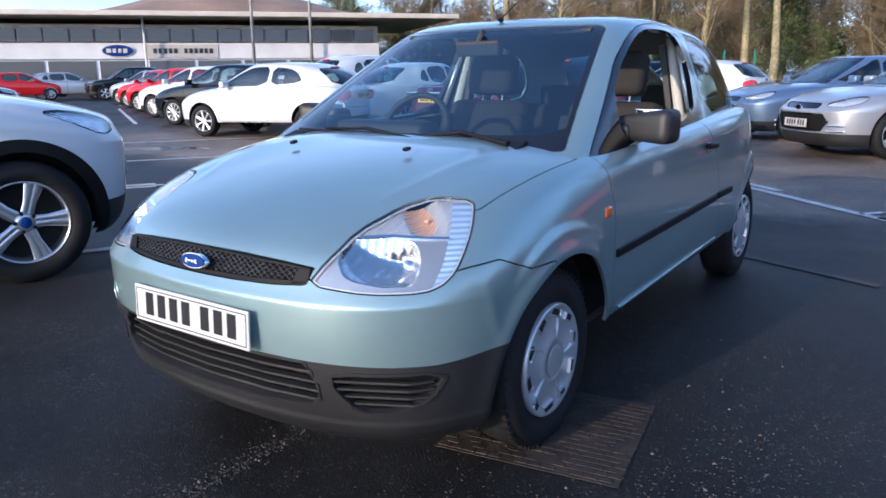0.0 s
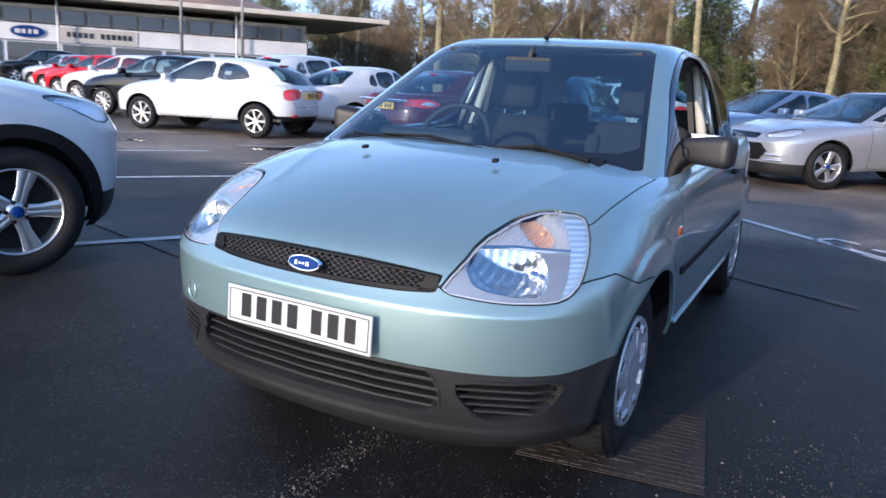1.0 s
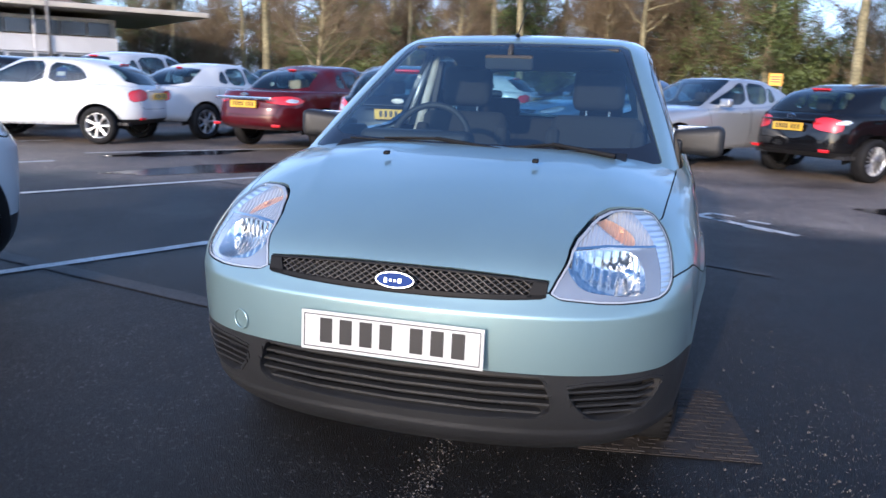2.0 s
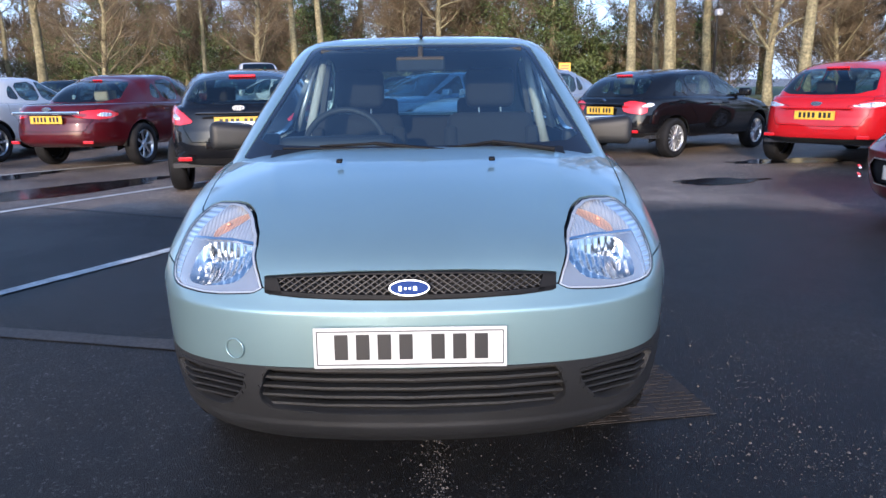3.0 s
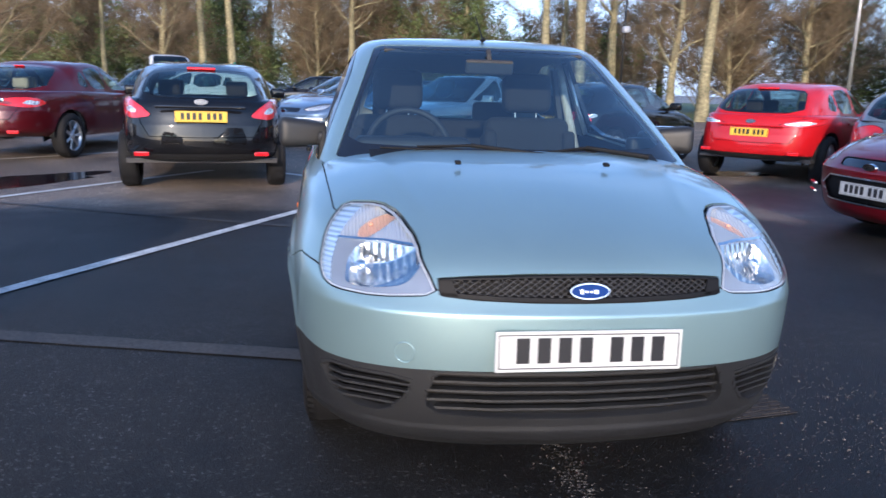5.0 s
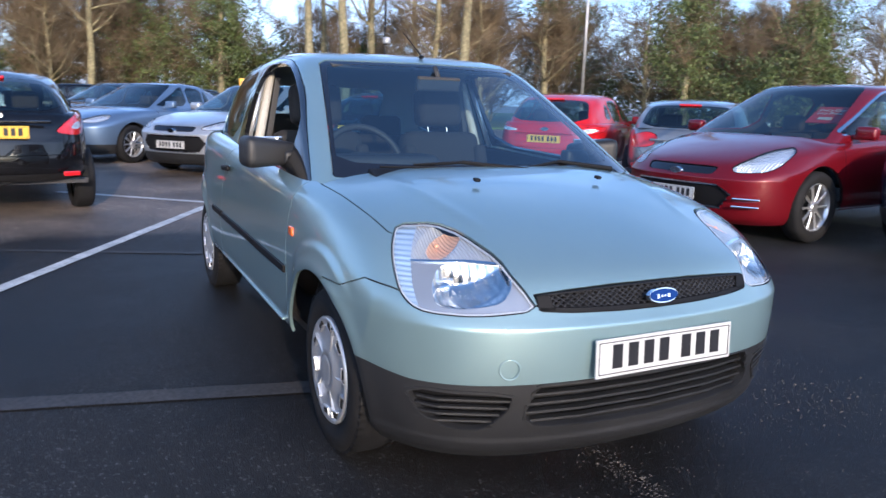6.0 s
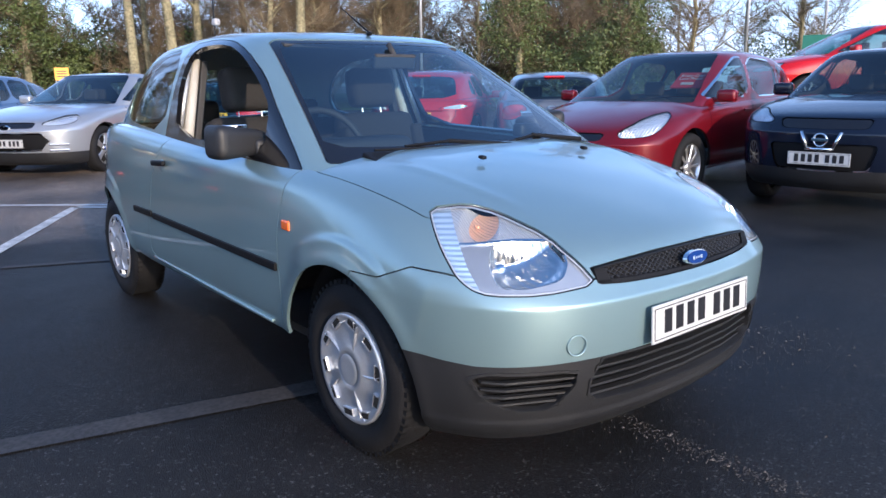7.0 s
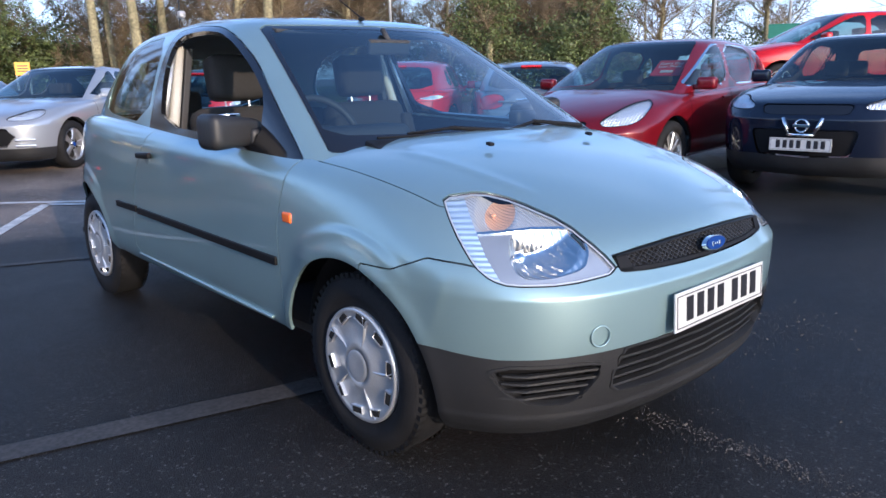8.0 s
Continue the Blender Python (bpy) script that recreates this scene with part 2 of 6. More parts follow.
def inside(poly, h, v):
    """Signed distance to a closed outline, positive within."""
    p = np.array(poly, float)
    q = np.roll(p, -1, 0)
    best = np.full(h.shape, 1e9)
    odd = np.zeros(h.shape, bool)
    for (ax, ay), (bx, by) in zip(p, q):
        ex, ey = bx - ax, by - ay
        t = np.clip(((h - ax) * ex + (v - ay) * ey) / (ex * ex + ey * ey + 1e-12), 0, 1)
        best = np.minimum(best, np.hypot(h - ax - t * ex, v - ay - t * ey))
        if abs(ey) > 1e-12:
            odd ^= ((ay > v) != (by > v)) & (h < (v - ay) / ey * ex + ax)
    return np.where(odd, best, -best)


def rounded(poly, steps=2):
    """The outline with its corners cut smooth."""
    p = np.array(poly, float)
    for _ in range(steps):
        q = np.roll(p, -1, 0)
        p = np.stack([0.8 * p + 0.2 * q, 0.2 * p + 0.8 * q], 1).reshape(-1, 2)
    return p


def cut(v, faces, f):
    """Parts a sheet along f = 0. Gives the two sides, f > 0 first."""
    v = np.asarray(v)
    pos = f > 0
    add, made = [], {}
    sides = ([], [])
    for q in faces:
        s = [pos[k] for k in q]
        if all(s):
            sides[0].append(q)
        elif not any(s):
            sides[1].append(q)
        else:
            polys = ([], [])
            n = len(q)
            for k in range(n):
                a, b = q[k], q[(k + 1) % n]
                polys[0 if pos[a] else 1].append(a)
                if pos[a] != pos[b]:
                    key = (min(a, b), max(a, b))
                    if key not in made:
                        t = f[a] / (f[a] - f[b])
                        made[key] = len(v) + len(add)
                        add.append(v[a] + (v[b] - v[a]) * min(max(t, 0.02), 0.98))
                    polys[0].append(made[key])
                    polys[1].append(made[key])
            for side, poly in zip(sides, polys):
                if len(poly) >= 3:
                    side.append(tuple(poly))
    allv = np.concatenate([v, np.array(add).reshape(-1, 3)], 0)
    return tight(allv, sides[0]), tight(allv, sides[1])


def tight(v, faces):
    used = sorted({k for q in faces for k in q})
    index = {k: n for n, k in enumerate(used)}
    return v[used].reshape(-1, 3), [tuple(index[k] for k in q) for q in faces]


def both(sheet):
    """The sheet and its mirror image in one."""
    v, f = sheet
    n = len(v)
    return np.concatenate([v, v * MIRROR], 0), list(f) + [tuple(k + n for k in reversed(q)) for q in f]


def flipped(sheet):
    v, f = sheet
    return v * MIRROR, [tuple(reversed(q)) for q in f]


def normals(v, faces):
    n = np.zeros_like(v)
    for size in {len(q) for q in faces}:
        q = np.array([p for p in faces if len(p) == size])
        area = np.zeros((len(q), 3))
        for k in range(1, size - 1):
            d, e = v[q[:, k]] - v[q[:, 0]], v[q[:, k + 1]] - v[q[:, 0]]
            area += np.stack([d[:, 1] * e[:, 2] - d[:, 2] * e[:, 1], d[:, 2] * e[:, 0] - d[:, 0] * e[:, 2], d[:, 0] * e[:, 1] - d[:, 1] * e[:, 0]], 1)
        for k in range(size):
            np.add.at(n, q[:, k], area)
    return n / (np.linalg.norm(n, axis=1, keepdims=True) + 1e-12)


def sunk(sheet, depth):
    v, f = sheet
    return v - normals(v, f) * depth, f


def lipped(sheet, depth=0.012):
    """The sheet with its edges turned in, as pressed metal has them."""
    v, f = sheet
    n = normals(v, f)
    count = {}
    for q in f:
        for a, b in zip(q, q[1:] + q[:1]):
            count[(a, b)] = count.get((a, b), 0) + 1
    rim = [e for e in count if (e[1], e[0]) not in count and abs(v[e[0]][0]) + abs(v[e[1]][0]) > .008]
    top, low, vs = {}, {}, list(v)
    for a, b in rim:
        for k in (a, b):
            if k not in top:
                top[k] = len(vs)
                vs.append(v[k])
                low[k] = len(vs)
                vs.append(v[k] - n[k] * depth)
    return np.array(vs), list(f) + [(top[b], top[a], low[a], low[b]) for a, b in rim]

# ---------------------------------------------------------------- the shape that all the cars are drawn from
LOW_FX, LOW_DY = (0, .3, .58, .8, .93, .985), (0, .012, .05, .145, .30, .48)
LOW_RX, LOW_RDY = (.905, .83, .70, .50, .27, 0), (.38, .20, .085, .03, .008, 0)
FRONT_LIP = curve((.10, .15, .3, .5, .735, .95, 1.2), (.70, .735, .812, .880, .942, .966, .98))


def bonnet_height(x, y):
    if y > 2.2:
        return 1.0 - 0.05 * (x / .75) ** 2
    return FRONT_LIP(y) - (0.050 - .022 * min(1, max(0, (y - .4) / .5))) * (x / .72) ** 2 - 0.02 * (x / .72) ** 6


SHOULDER = curve((.25, .5, 1.0, 1.9, 2.5, 3.2, 3.8), (.752, .815, .912, .947, .975, 1.01, .99))
WING_IN = curve((.2, .5, .75, 1.05), (.955, .962, .975, 1.0))
LOW_LEVELS = (
    (.16, .780, 3.79, curve((.2, .5, 1.0, 2.7, 3.3, 3.7), (.172, .178, .288, .302, .32, .34))),
    (.085, .810, 3.85, curve((.2, .5, 1.0, 2.7, 3.3, 3.7), (.225, .232, .322, .338, .355, .38))),
    (.056, .824, 3.88, curve((.2, .6, 3.3, 3.7), (.36, .38, .39, .42))),
    (.043, .829, 3.88, curve((.2, .6, 3.3, 3.7), (.49, .49, .50, .54))),
    (.043, .831, 3.87, curve((.2, .6, 3.3, 3.7), (.580, .592, .60, .64))),
    (.0432, .8312, 3.868, curve((.2, .6, 3.3, 3.7), (.596, .610, .63, .67))),
    (.0480, .831, 3.86, curve((.2, .6, 3.3, 3.7), (.604, .637, .66, .70))),
    (.066, .829, 3.85, curve((.2, .45, 1.0, 3.3, 3.7), (.628, .69, .735, .77, .79))),
    (.102, .820, 3.82, lambda y: SHOULDER(y) - .060, WING_IN),
    (.16, .778, 3.76, SHOULDER, WING_IN))
LOW_NET = ring_net(LOW_LEVELS, LOW_FX, LOW_DY, (.08, .2, .33, .46, .59, .71, .82, .91), curve((.4, .8, 1.2, 2.8, 3.3, 3.6), (.988, 1.0, 1.0, .998, .968, .925)),
                   LOW_RX, LOW_RDY, (.3, .65, 1.0), (1.35, 2.6), bonnet_height)

ROOF_LINE = curve((1.70, 1.80, 1.95, 2.3, 2.7, 3.1, 3.4), (1.398, 1.412, 1.428, 1.448, 1.445, 1.41, 1.36))


def roof_height(x, y):
    return ROOF_LINE(y) - 0.028 * (x / .55) ** 2


CABIN_LEVELS = (
    (.80, .795, 3.86, flat(.84)),
    (.965, .762, 3.80, curve((1, 3, 3.7), (.945, .955, .95))),
    (1.245, .712, 3.70, curve((1, 3, 3.7), (1.11, 1.12, 1.10))),
    (1.515, .655, 3.56, curve((1.5, 3, 3.6), (1.27, 1.265, 1.22))),
    (1.685, .598, 3.42, curve((1.6, 2.3, 3, 3.4), (1.374, 1.375, 1.345, 1.30))),
    (1.80, .52, 3.28, curve((1.8, 2.3, 2.9, 3.3), (1.41, 1.428, 1.395, 1.35))))
CABIN_NET = ring_net(CABIN_LEVELS, (0, .38, .70, .90, .985), (0, .012, .05, .11, .21), (.1, .25, .4, .55, .7, .85),
                     curve((1.0, 1.7, 2.4, 2.9, 3.3, 3.7), (1.0, 1.0, .998, .965, .90, .83)),
                     (.81, .72, .5, .25, 0), (.22, .09, .03, .008, 0), (.35, .7, 1.0), (2.15, 2.9), roof_height)


def slant(v):
    """How far round the corner of the nose a point lies."""
    return (v[:, 0] + v[:, 1]) * .7071


def tail_slant(v):
    return (v[:, 0] + 3.9 - v[:, 1]) * .7071


def near(f, v, y0=-1.0, y1=9.0):
    return np.minimum(f, np.minimum(v[:, 1] - y0, y1 - v[:, 1]))


class Sheets:
    """A half sheet that is parted into panels one by one."""

    def __init__(self, v, f, gap=0.0022):
        self.v, self.f, self.gap = v, f, gap

    def take(self, field, gap=None):
        g = self.gap if gap is None else gap
        a, _ = cut(self.v, self.f, field(self.v) - g)
        rest, _ = cut(self.v, self.f, -field(self.v) - g)
        self.v, self.f = rest
        return a


def low_sheet(mi, mj, opening=(1.03, 3.74)):
    """The lower body of half a car, open where the cabin stands on it."""
    v, f = spline_sheet(LOW_NET, mi, mj)
    j = np.tile(np.linspace(0, LOW_NET.shape[1] - 1, mj), mi)
    hole = np.minimum(j - 9.05, np.minimum(v[:, 1] - opening[0], opening[1] - v[:, 1]) * 8)
    return cut(v, f, -hole)[0]


def arch_field(v, centres, r):
    d = np.min([np.hypot(v[:, 1] - y, v[:, 2] - z) for y, z in centres], axis=0)
    return np.where(v[:, 0] > .45, r - d, -1.0)


# ---------------------------------------------------------------- wheels
def tyre(parent, m, r=.292, w=.175, rim_r=.19, label="black road tyre"):
    h = w / 2
    prof = [(-h * .8, rim_r), (-h, rim_r + .03), (-h * 1.02, (rim_r + r) / 2), (-h * .93, r - .02), (-h * .72, r - .004), (-h * .3, r), (h * .3, r), (h * .72, r - .004),
            (h * .93, r - .02), (h * 1.02, (rim_r + r) / 2), (h, rim_r + .03), (h * .8, rim_r)]
    v, f = lathe(prof, 48)
    ob = piece("tyre", v, f, M_TYRE, parent, label)
    ob.matrix_local = m
    return ob


def treads(parent, r, w):
    """Blocks of rubber along both shoulders of the tyre."""
    v, f = [], []
    for k in range(60):
        a = 2 * math.pi * k / 60
        for s in (-1, 1):
            n = len(v)
            for da, o, rr in ((-.03, .42, 0), (.03, .42, 0), (.03, .30, .003), (-.03, .30, .003), (-.03, .42, -.02), (.03, .42, -.02)):
                v.append((s * o * w, (r + rr + .002) * math.cos(a + da), (r + rr + .002) * math.sin(a + da)))
            f += [(n, n + 1, n + 2, n + 3), (n + 4, n + 5, n + 1, n)]
    return tagged(piece("tread", v, f, M_TYRE, parent, smooth=False), kind="stuff")


def trim_wheel(car, x, y, z, side):
    """Steel wheel with a silver plastic cover of five broad petals, slotted at the rim."""
    hub = empty("wheel", Matrix.Translation((x, y, z)) @ pose(0, 0, 0, 0, 0, 0 if side > 0 else 180))
    hub.parent = car
    t = tyre(hub, Matrix(), .290, .178, .182)
    treads(t, .290, .178)
    cover = [(.055, .184), (.082, .186), (.090, .180), (.086, .170), (.080, .150), (.082, .11), (.088, .075), (.094, .062), (.088, .056), (.086, .04), (.085, 0)]
    v, f = lathe(cover, 84)
    v = np.array(v)
    ang = np.arctan2(v[:, 2], v[:, 1])
    rad = np.hypot(v[:, 1], v[:, 2])
    # petals swell between the spokes' grooves
    v[:, 0] += np.where((rad > .06) & (rad < .175), .0008 * np.sin(2.5 * ang) ** 2 - .0006, 0)
    disc = piece("wheel_cover", v, f, M_SILVER, hub, "scuffed silver plastic wheel cover")
    # slots are not cut through: black blocks stand for the shade in them
    for k in range(10):
        a = 2 * math.pi * (k + .3) / 10
        long_ = .050 if k % 5 == 2 else .040
        m = Matrix.Rotation(a, 4, "X") @ Matrix.Translation((.0800, .157, 0)) @ Matrix.Rotation(radians(14 if k % 2 else -14), 4, "X")
        bm = bmesh.new()
        box(bm, (.016, .021, long_), m, .003)
        slot_ = part("slot", bm, M_WELL, disc)
        bm = bmesh.new()
        for y0, z0, wy, wz in ((-.0125, 0, .005, long_ + .010), (0, (long_ + .006) * (.5 if k % 2 else -.5), .022, .005)):
            box(bm, (.020, wy, wz), m @ Matrix.Translation((0, y0, z0)), .0028)
        part("slot_edge", bm, M_ALLOY, slot_)
    for k in range(5):
        a = 2 * math.pi * k / 5
        rib_bm = bmesh.new()
        row = None
        for q in range(15):
            u = q / 14
            rad_, ang_ = .072 + .102 * u, a + .14 * u * u
            c, s = math.cos(ang_), math.sin(ang_)
            here = [rib_bm.verts.new((x_, rad_ * c - o * s, rad_ * s + o * c)) for o, x_ in ((-.0040, .078), (-.0016, .0885), (.0016, .0885), (.0040, .078))]
            if row:
                for i in range(3):
                    rib_bm.faces.new((row[i], row[i + 1], here[i + 1], here[i]))
            row = here
        part("rib", rib_bm, M_SILVER, disc, smooth=True)
    v, f = lathe([(.0935, .052), (.096, .046), (.095, .03), (.094, 0)], 32)
    piece("hub_cap", v, f, M_SILVER, disc)
    return hub


def alloy_mesh(r, spokes, wide, twin):
    """Spoked alloy rim of outer radius r, facing +x."""
    v, f = lathe([(-.05, r), (.07, r), (.082, r * .985), (.078, r * .95), (.03, r * .92), (-.05, r * .90)], 48)
    v, f = [tuple(p) for p in v], list(f)
    for k in range(spokes):
        for off in ((-.5, .5) if twin else (0,)):
            a0 = 2 * math.pi * k / spokes
            pts = []
            for rad, half, x in ((r * .16, wide * .42, .064), (r * .5, wide * .40, .068), (r * .95, wide * .62, .072)):
                a = a0 + off * wide * 1.9 / max(rad, r * .35) * (.8 if rad > r * .3 else .5)
                c, s = math.cos(a), math.sin(a)
                for w, dx in ((-half, -.016), (-half * .62, 0), (-half * .12, -.010), (half * .12, -.010), (half * .62, 0), (half, -.016)):
                    pts.append((x + dx, rad * c - w * s, rad * s + w * c))
            n = len(v)
            v += pts
            for row in range(2):
                for q in range(5):
                    p = n + row * 6 + q
                    f.append((p, p + 1, p + 7, p + 6))
    n = len(v)
    hv, hf = lathe([(.03, r * .24), (.066, r * .22), (.074, r * .15), (.07, r * .1), (.07, 0)], 24)
    v += hv
    f += [tuple(k + n for k in q) for q in hf]
    return v, f


RIMS = {}


def alloy_wheel(car, x, y, z, side, r, style):
    hub = empty("wheel", Matrix.Translation((x, y, z)) @ pose(0, 0, 0, 0, 0, 0 if side > 0 else 180))
    hub.parent = car
    rim_r = r * .68
    key = (round(r, 3), style)
    if key not in RIMS:
        spokes, wide, twin = {"five": (5, .088, False), "ten": (10, .026, False), "seven": (7, .04, False), "multi": (16, .018, False)}[style]
        dv, df = lathe([(-.02, rim_r * .95), (-.02, 0)], 32)
        h = .10
        prof = [(-h * .8, rim_r), (-h, rim_r + .02), (-h * 1.02, (rim_r + r) / 2), (-h * .9, r - .015), (-h * .6, r), (h * .6, r), (h * .9, r - .015), (h * 1.02, (rim_r + r) / 2), (h, rim_r + .02), (h * .8, rim_r)]
        RIMS[key] = (mesh_of("tyre", *lathe(prof, 44), M_TYRE), mesh_of("rim", *alloy_mesh(rim_r, spokes, wide, twin), M_ALLOY), mesh_of("brake_disc", dv, df, M_WELL))
        nut_bm = bmesh.new()
        rod(nut_bm, (.055, 0, 0), (.083, 0, 0), .012, .010, 6)
        nut = bpy.data.meshes.new("wheel_nut")
        nut_bm.to_mesh(nut)
        nut_bm.free()
        nut.materials.append(M_TRIM)
        RIMS[key] += (nut, mesh_of("centre_cap", *lathe([(.060, .034), (.084, .032), (.088, .024), (.089, 0)], 24), M_BADGE))
    for name, me in zip(("tyre", "rim", "brake_disc"), RIMS[key]):
        ob = new(name, me)
        ob.parent = hub
    if style == "five":
        cap = new("centre_cap", RIMS[key][4])
        cap.parent = hub
        for k in range(5):
            nut = new("wheel_nut", RIMS[key][3])
            nut.parent = hub
            a = 2 * math.pi * (k + .5) / 5
            nut.matrix_local = Matrix.Translation((0, .056 * math.cos(a), .056 * math.sin(a)))
    return hub


# ---------------------------------------------------------------- number plates, lettered with plain bars only
def number_plate(car, m, mat, bars=7, w=.52, h=.112):
    bm = bmesh.new()
    box(bm, (w, .006, h), Matrix(), .002)
    p = part("number_plate", bm, mat, car, "number plate with plain dark bars")
    p.matrix_local = m
    bm = bmesh.new()
    for s in (-1, 1):
        box(bm, (w - .02, .002, .0025), Matrix.Translation((0, -.0035, s * (h / 2 - .010))))
        box(bm, (.0025, .002, h - .02), Matrix.Translation((s * (w / 2 - .010), -.0035, 0)))
    part("border", bm, M_INK, p)
    for k in range(bars):
        bm = bmesh.new()
        x = -.185 + k * .058 + (.028 if k > 3 else 0)
        box(bm, (.036, .003, .070), Matrix.Translation((x, -.0040, .003)), .0008)
        part("bar", bm, M_INK, p)
    return p


# ---------------------------------------------------------------- the green three-door hatchback
FRONT_AXLE, REAR_AXLE, HUB = .80, 3.286, .287


def lamp_inside(outline):
    """The linings of a headlight: ribbed flank, indicator above, bowl below, bezel between."""
    v, f = spline_sheet(LOW_NET, 560, 340)
    q = np.array(f)
    mid = v[q].mean(1)
    q = q[(mid[:, 1] < .8) & (mid[:, 0] > .2) & (mid[:, 2] > .6) & (mid[:, 2] < .9)]
    v, f = tight(v, [tuple(k) for k in q])
    v, f = cut(v, f, inside(outline, slant(v), v[:, 2]) - .003)[0]
    rim = cut(v, f, .0065 - inside(outline, slant(v), v[:, 2]))[0]

    def flank_edge(v):
        return slant(v) - np.interp(v[:, 2], (.62, .70, .84), (.672, .726, .790))

    def ledge(v):
        return v[:, 2] - np.interp(slant(v), (.45, .60, .75), (.752, .760, .754))
    bowl_edge = rounded([(.664, .750), (.600, .756), (.492, .752), (.458, .735), (.446, .700), (.462, .662), (.56, .647), (.640, .650), (.668, .70)], 2)
    flank = cut(v, f, flank_edge(v))[0]
    core = cut(v, f, -flank_edge(v))[0]
    upper = cut(*core, ledge(core[0]) - .0025)[0]
    lower = cut(*core, -ledge(core[0]) - .0025)[0]
    bar = cut(*core, .0025 - np.abs(ledge(core[0])))[0]
    bowl = cut(*lower, inside(bowl_edge, slant(lower[0]), lower[0][:, 2]))[0]
    bezel = cut(*lower, -inside(bowl_edge, slant(lower[0]), lower[0][:, 2]))[0]

    # ellipse that takes the painted reflection of the bulb
    def amber(v):
        return 1 - np.hypot((slant(v) - .684) / .042, (v[:, 2] - .798) / .030)
    lit = cut(*upper, amber(upper[0]))[0]
    plain = cut(*upper, -amber(upper[0]))[0]

    def bowl_depth(v):
        h, z = slant(v), v[:, 2]
        dh = (h - .628) * np.where(h < .628, .55, 1.7)
        deep = np.maximum(.058 - 6.0 * (dh ** 2 + (z - .712) ** 2 * 1.6), .014)
        return np.minimum(deep, .009 + 1.8 * np.maximum(inside(bowl_edge, h, z), 0))

    def upper_depth(v):
        q = np.hypot(slant(v) - .698, (v[:, 2] - .797) * 1.1) / .058
        return .008 + .022 * np.maximum(1 - q * q, 0)

    def sink(t, depth):
        return t[0] - normals(*t) * depth(t[0])[:, None], t[1]
    even = lambda d: (lambda v: np.full(len(v), d))
    return (("lamp_rim", sink(rim, even(.003)), M_RIM, "thin bright rim of the lamp"), ("reflector", sink(bowl, bowl_depth), M_REFLECTOR, "deep chrome reflector bowl"), ("bezel", sink(bezel, even(.009)), M_BEZEL, "satin grey lamp bezel"),
            ("divider", lipped(sink(bar, even(.004)), .012), M_CHROME, ""), ("ribbed_reflector", sink(flank, even(.008)), M_RIBBED, "ribbed side reflector"),
            ("fluted_reflector", sink(plain, upper_depth), M_FLUTED, ""), ("indicator_reflector", sink(lit, upper_depth), M_SALMON, "orange-tinted indicator reflector"))


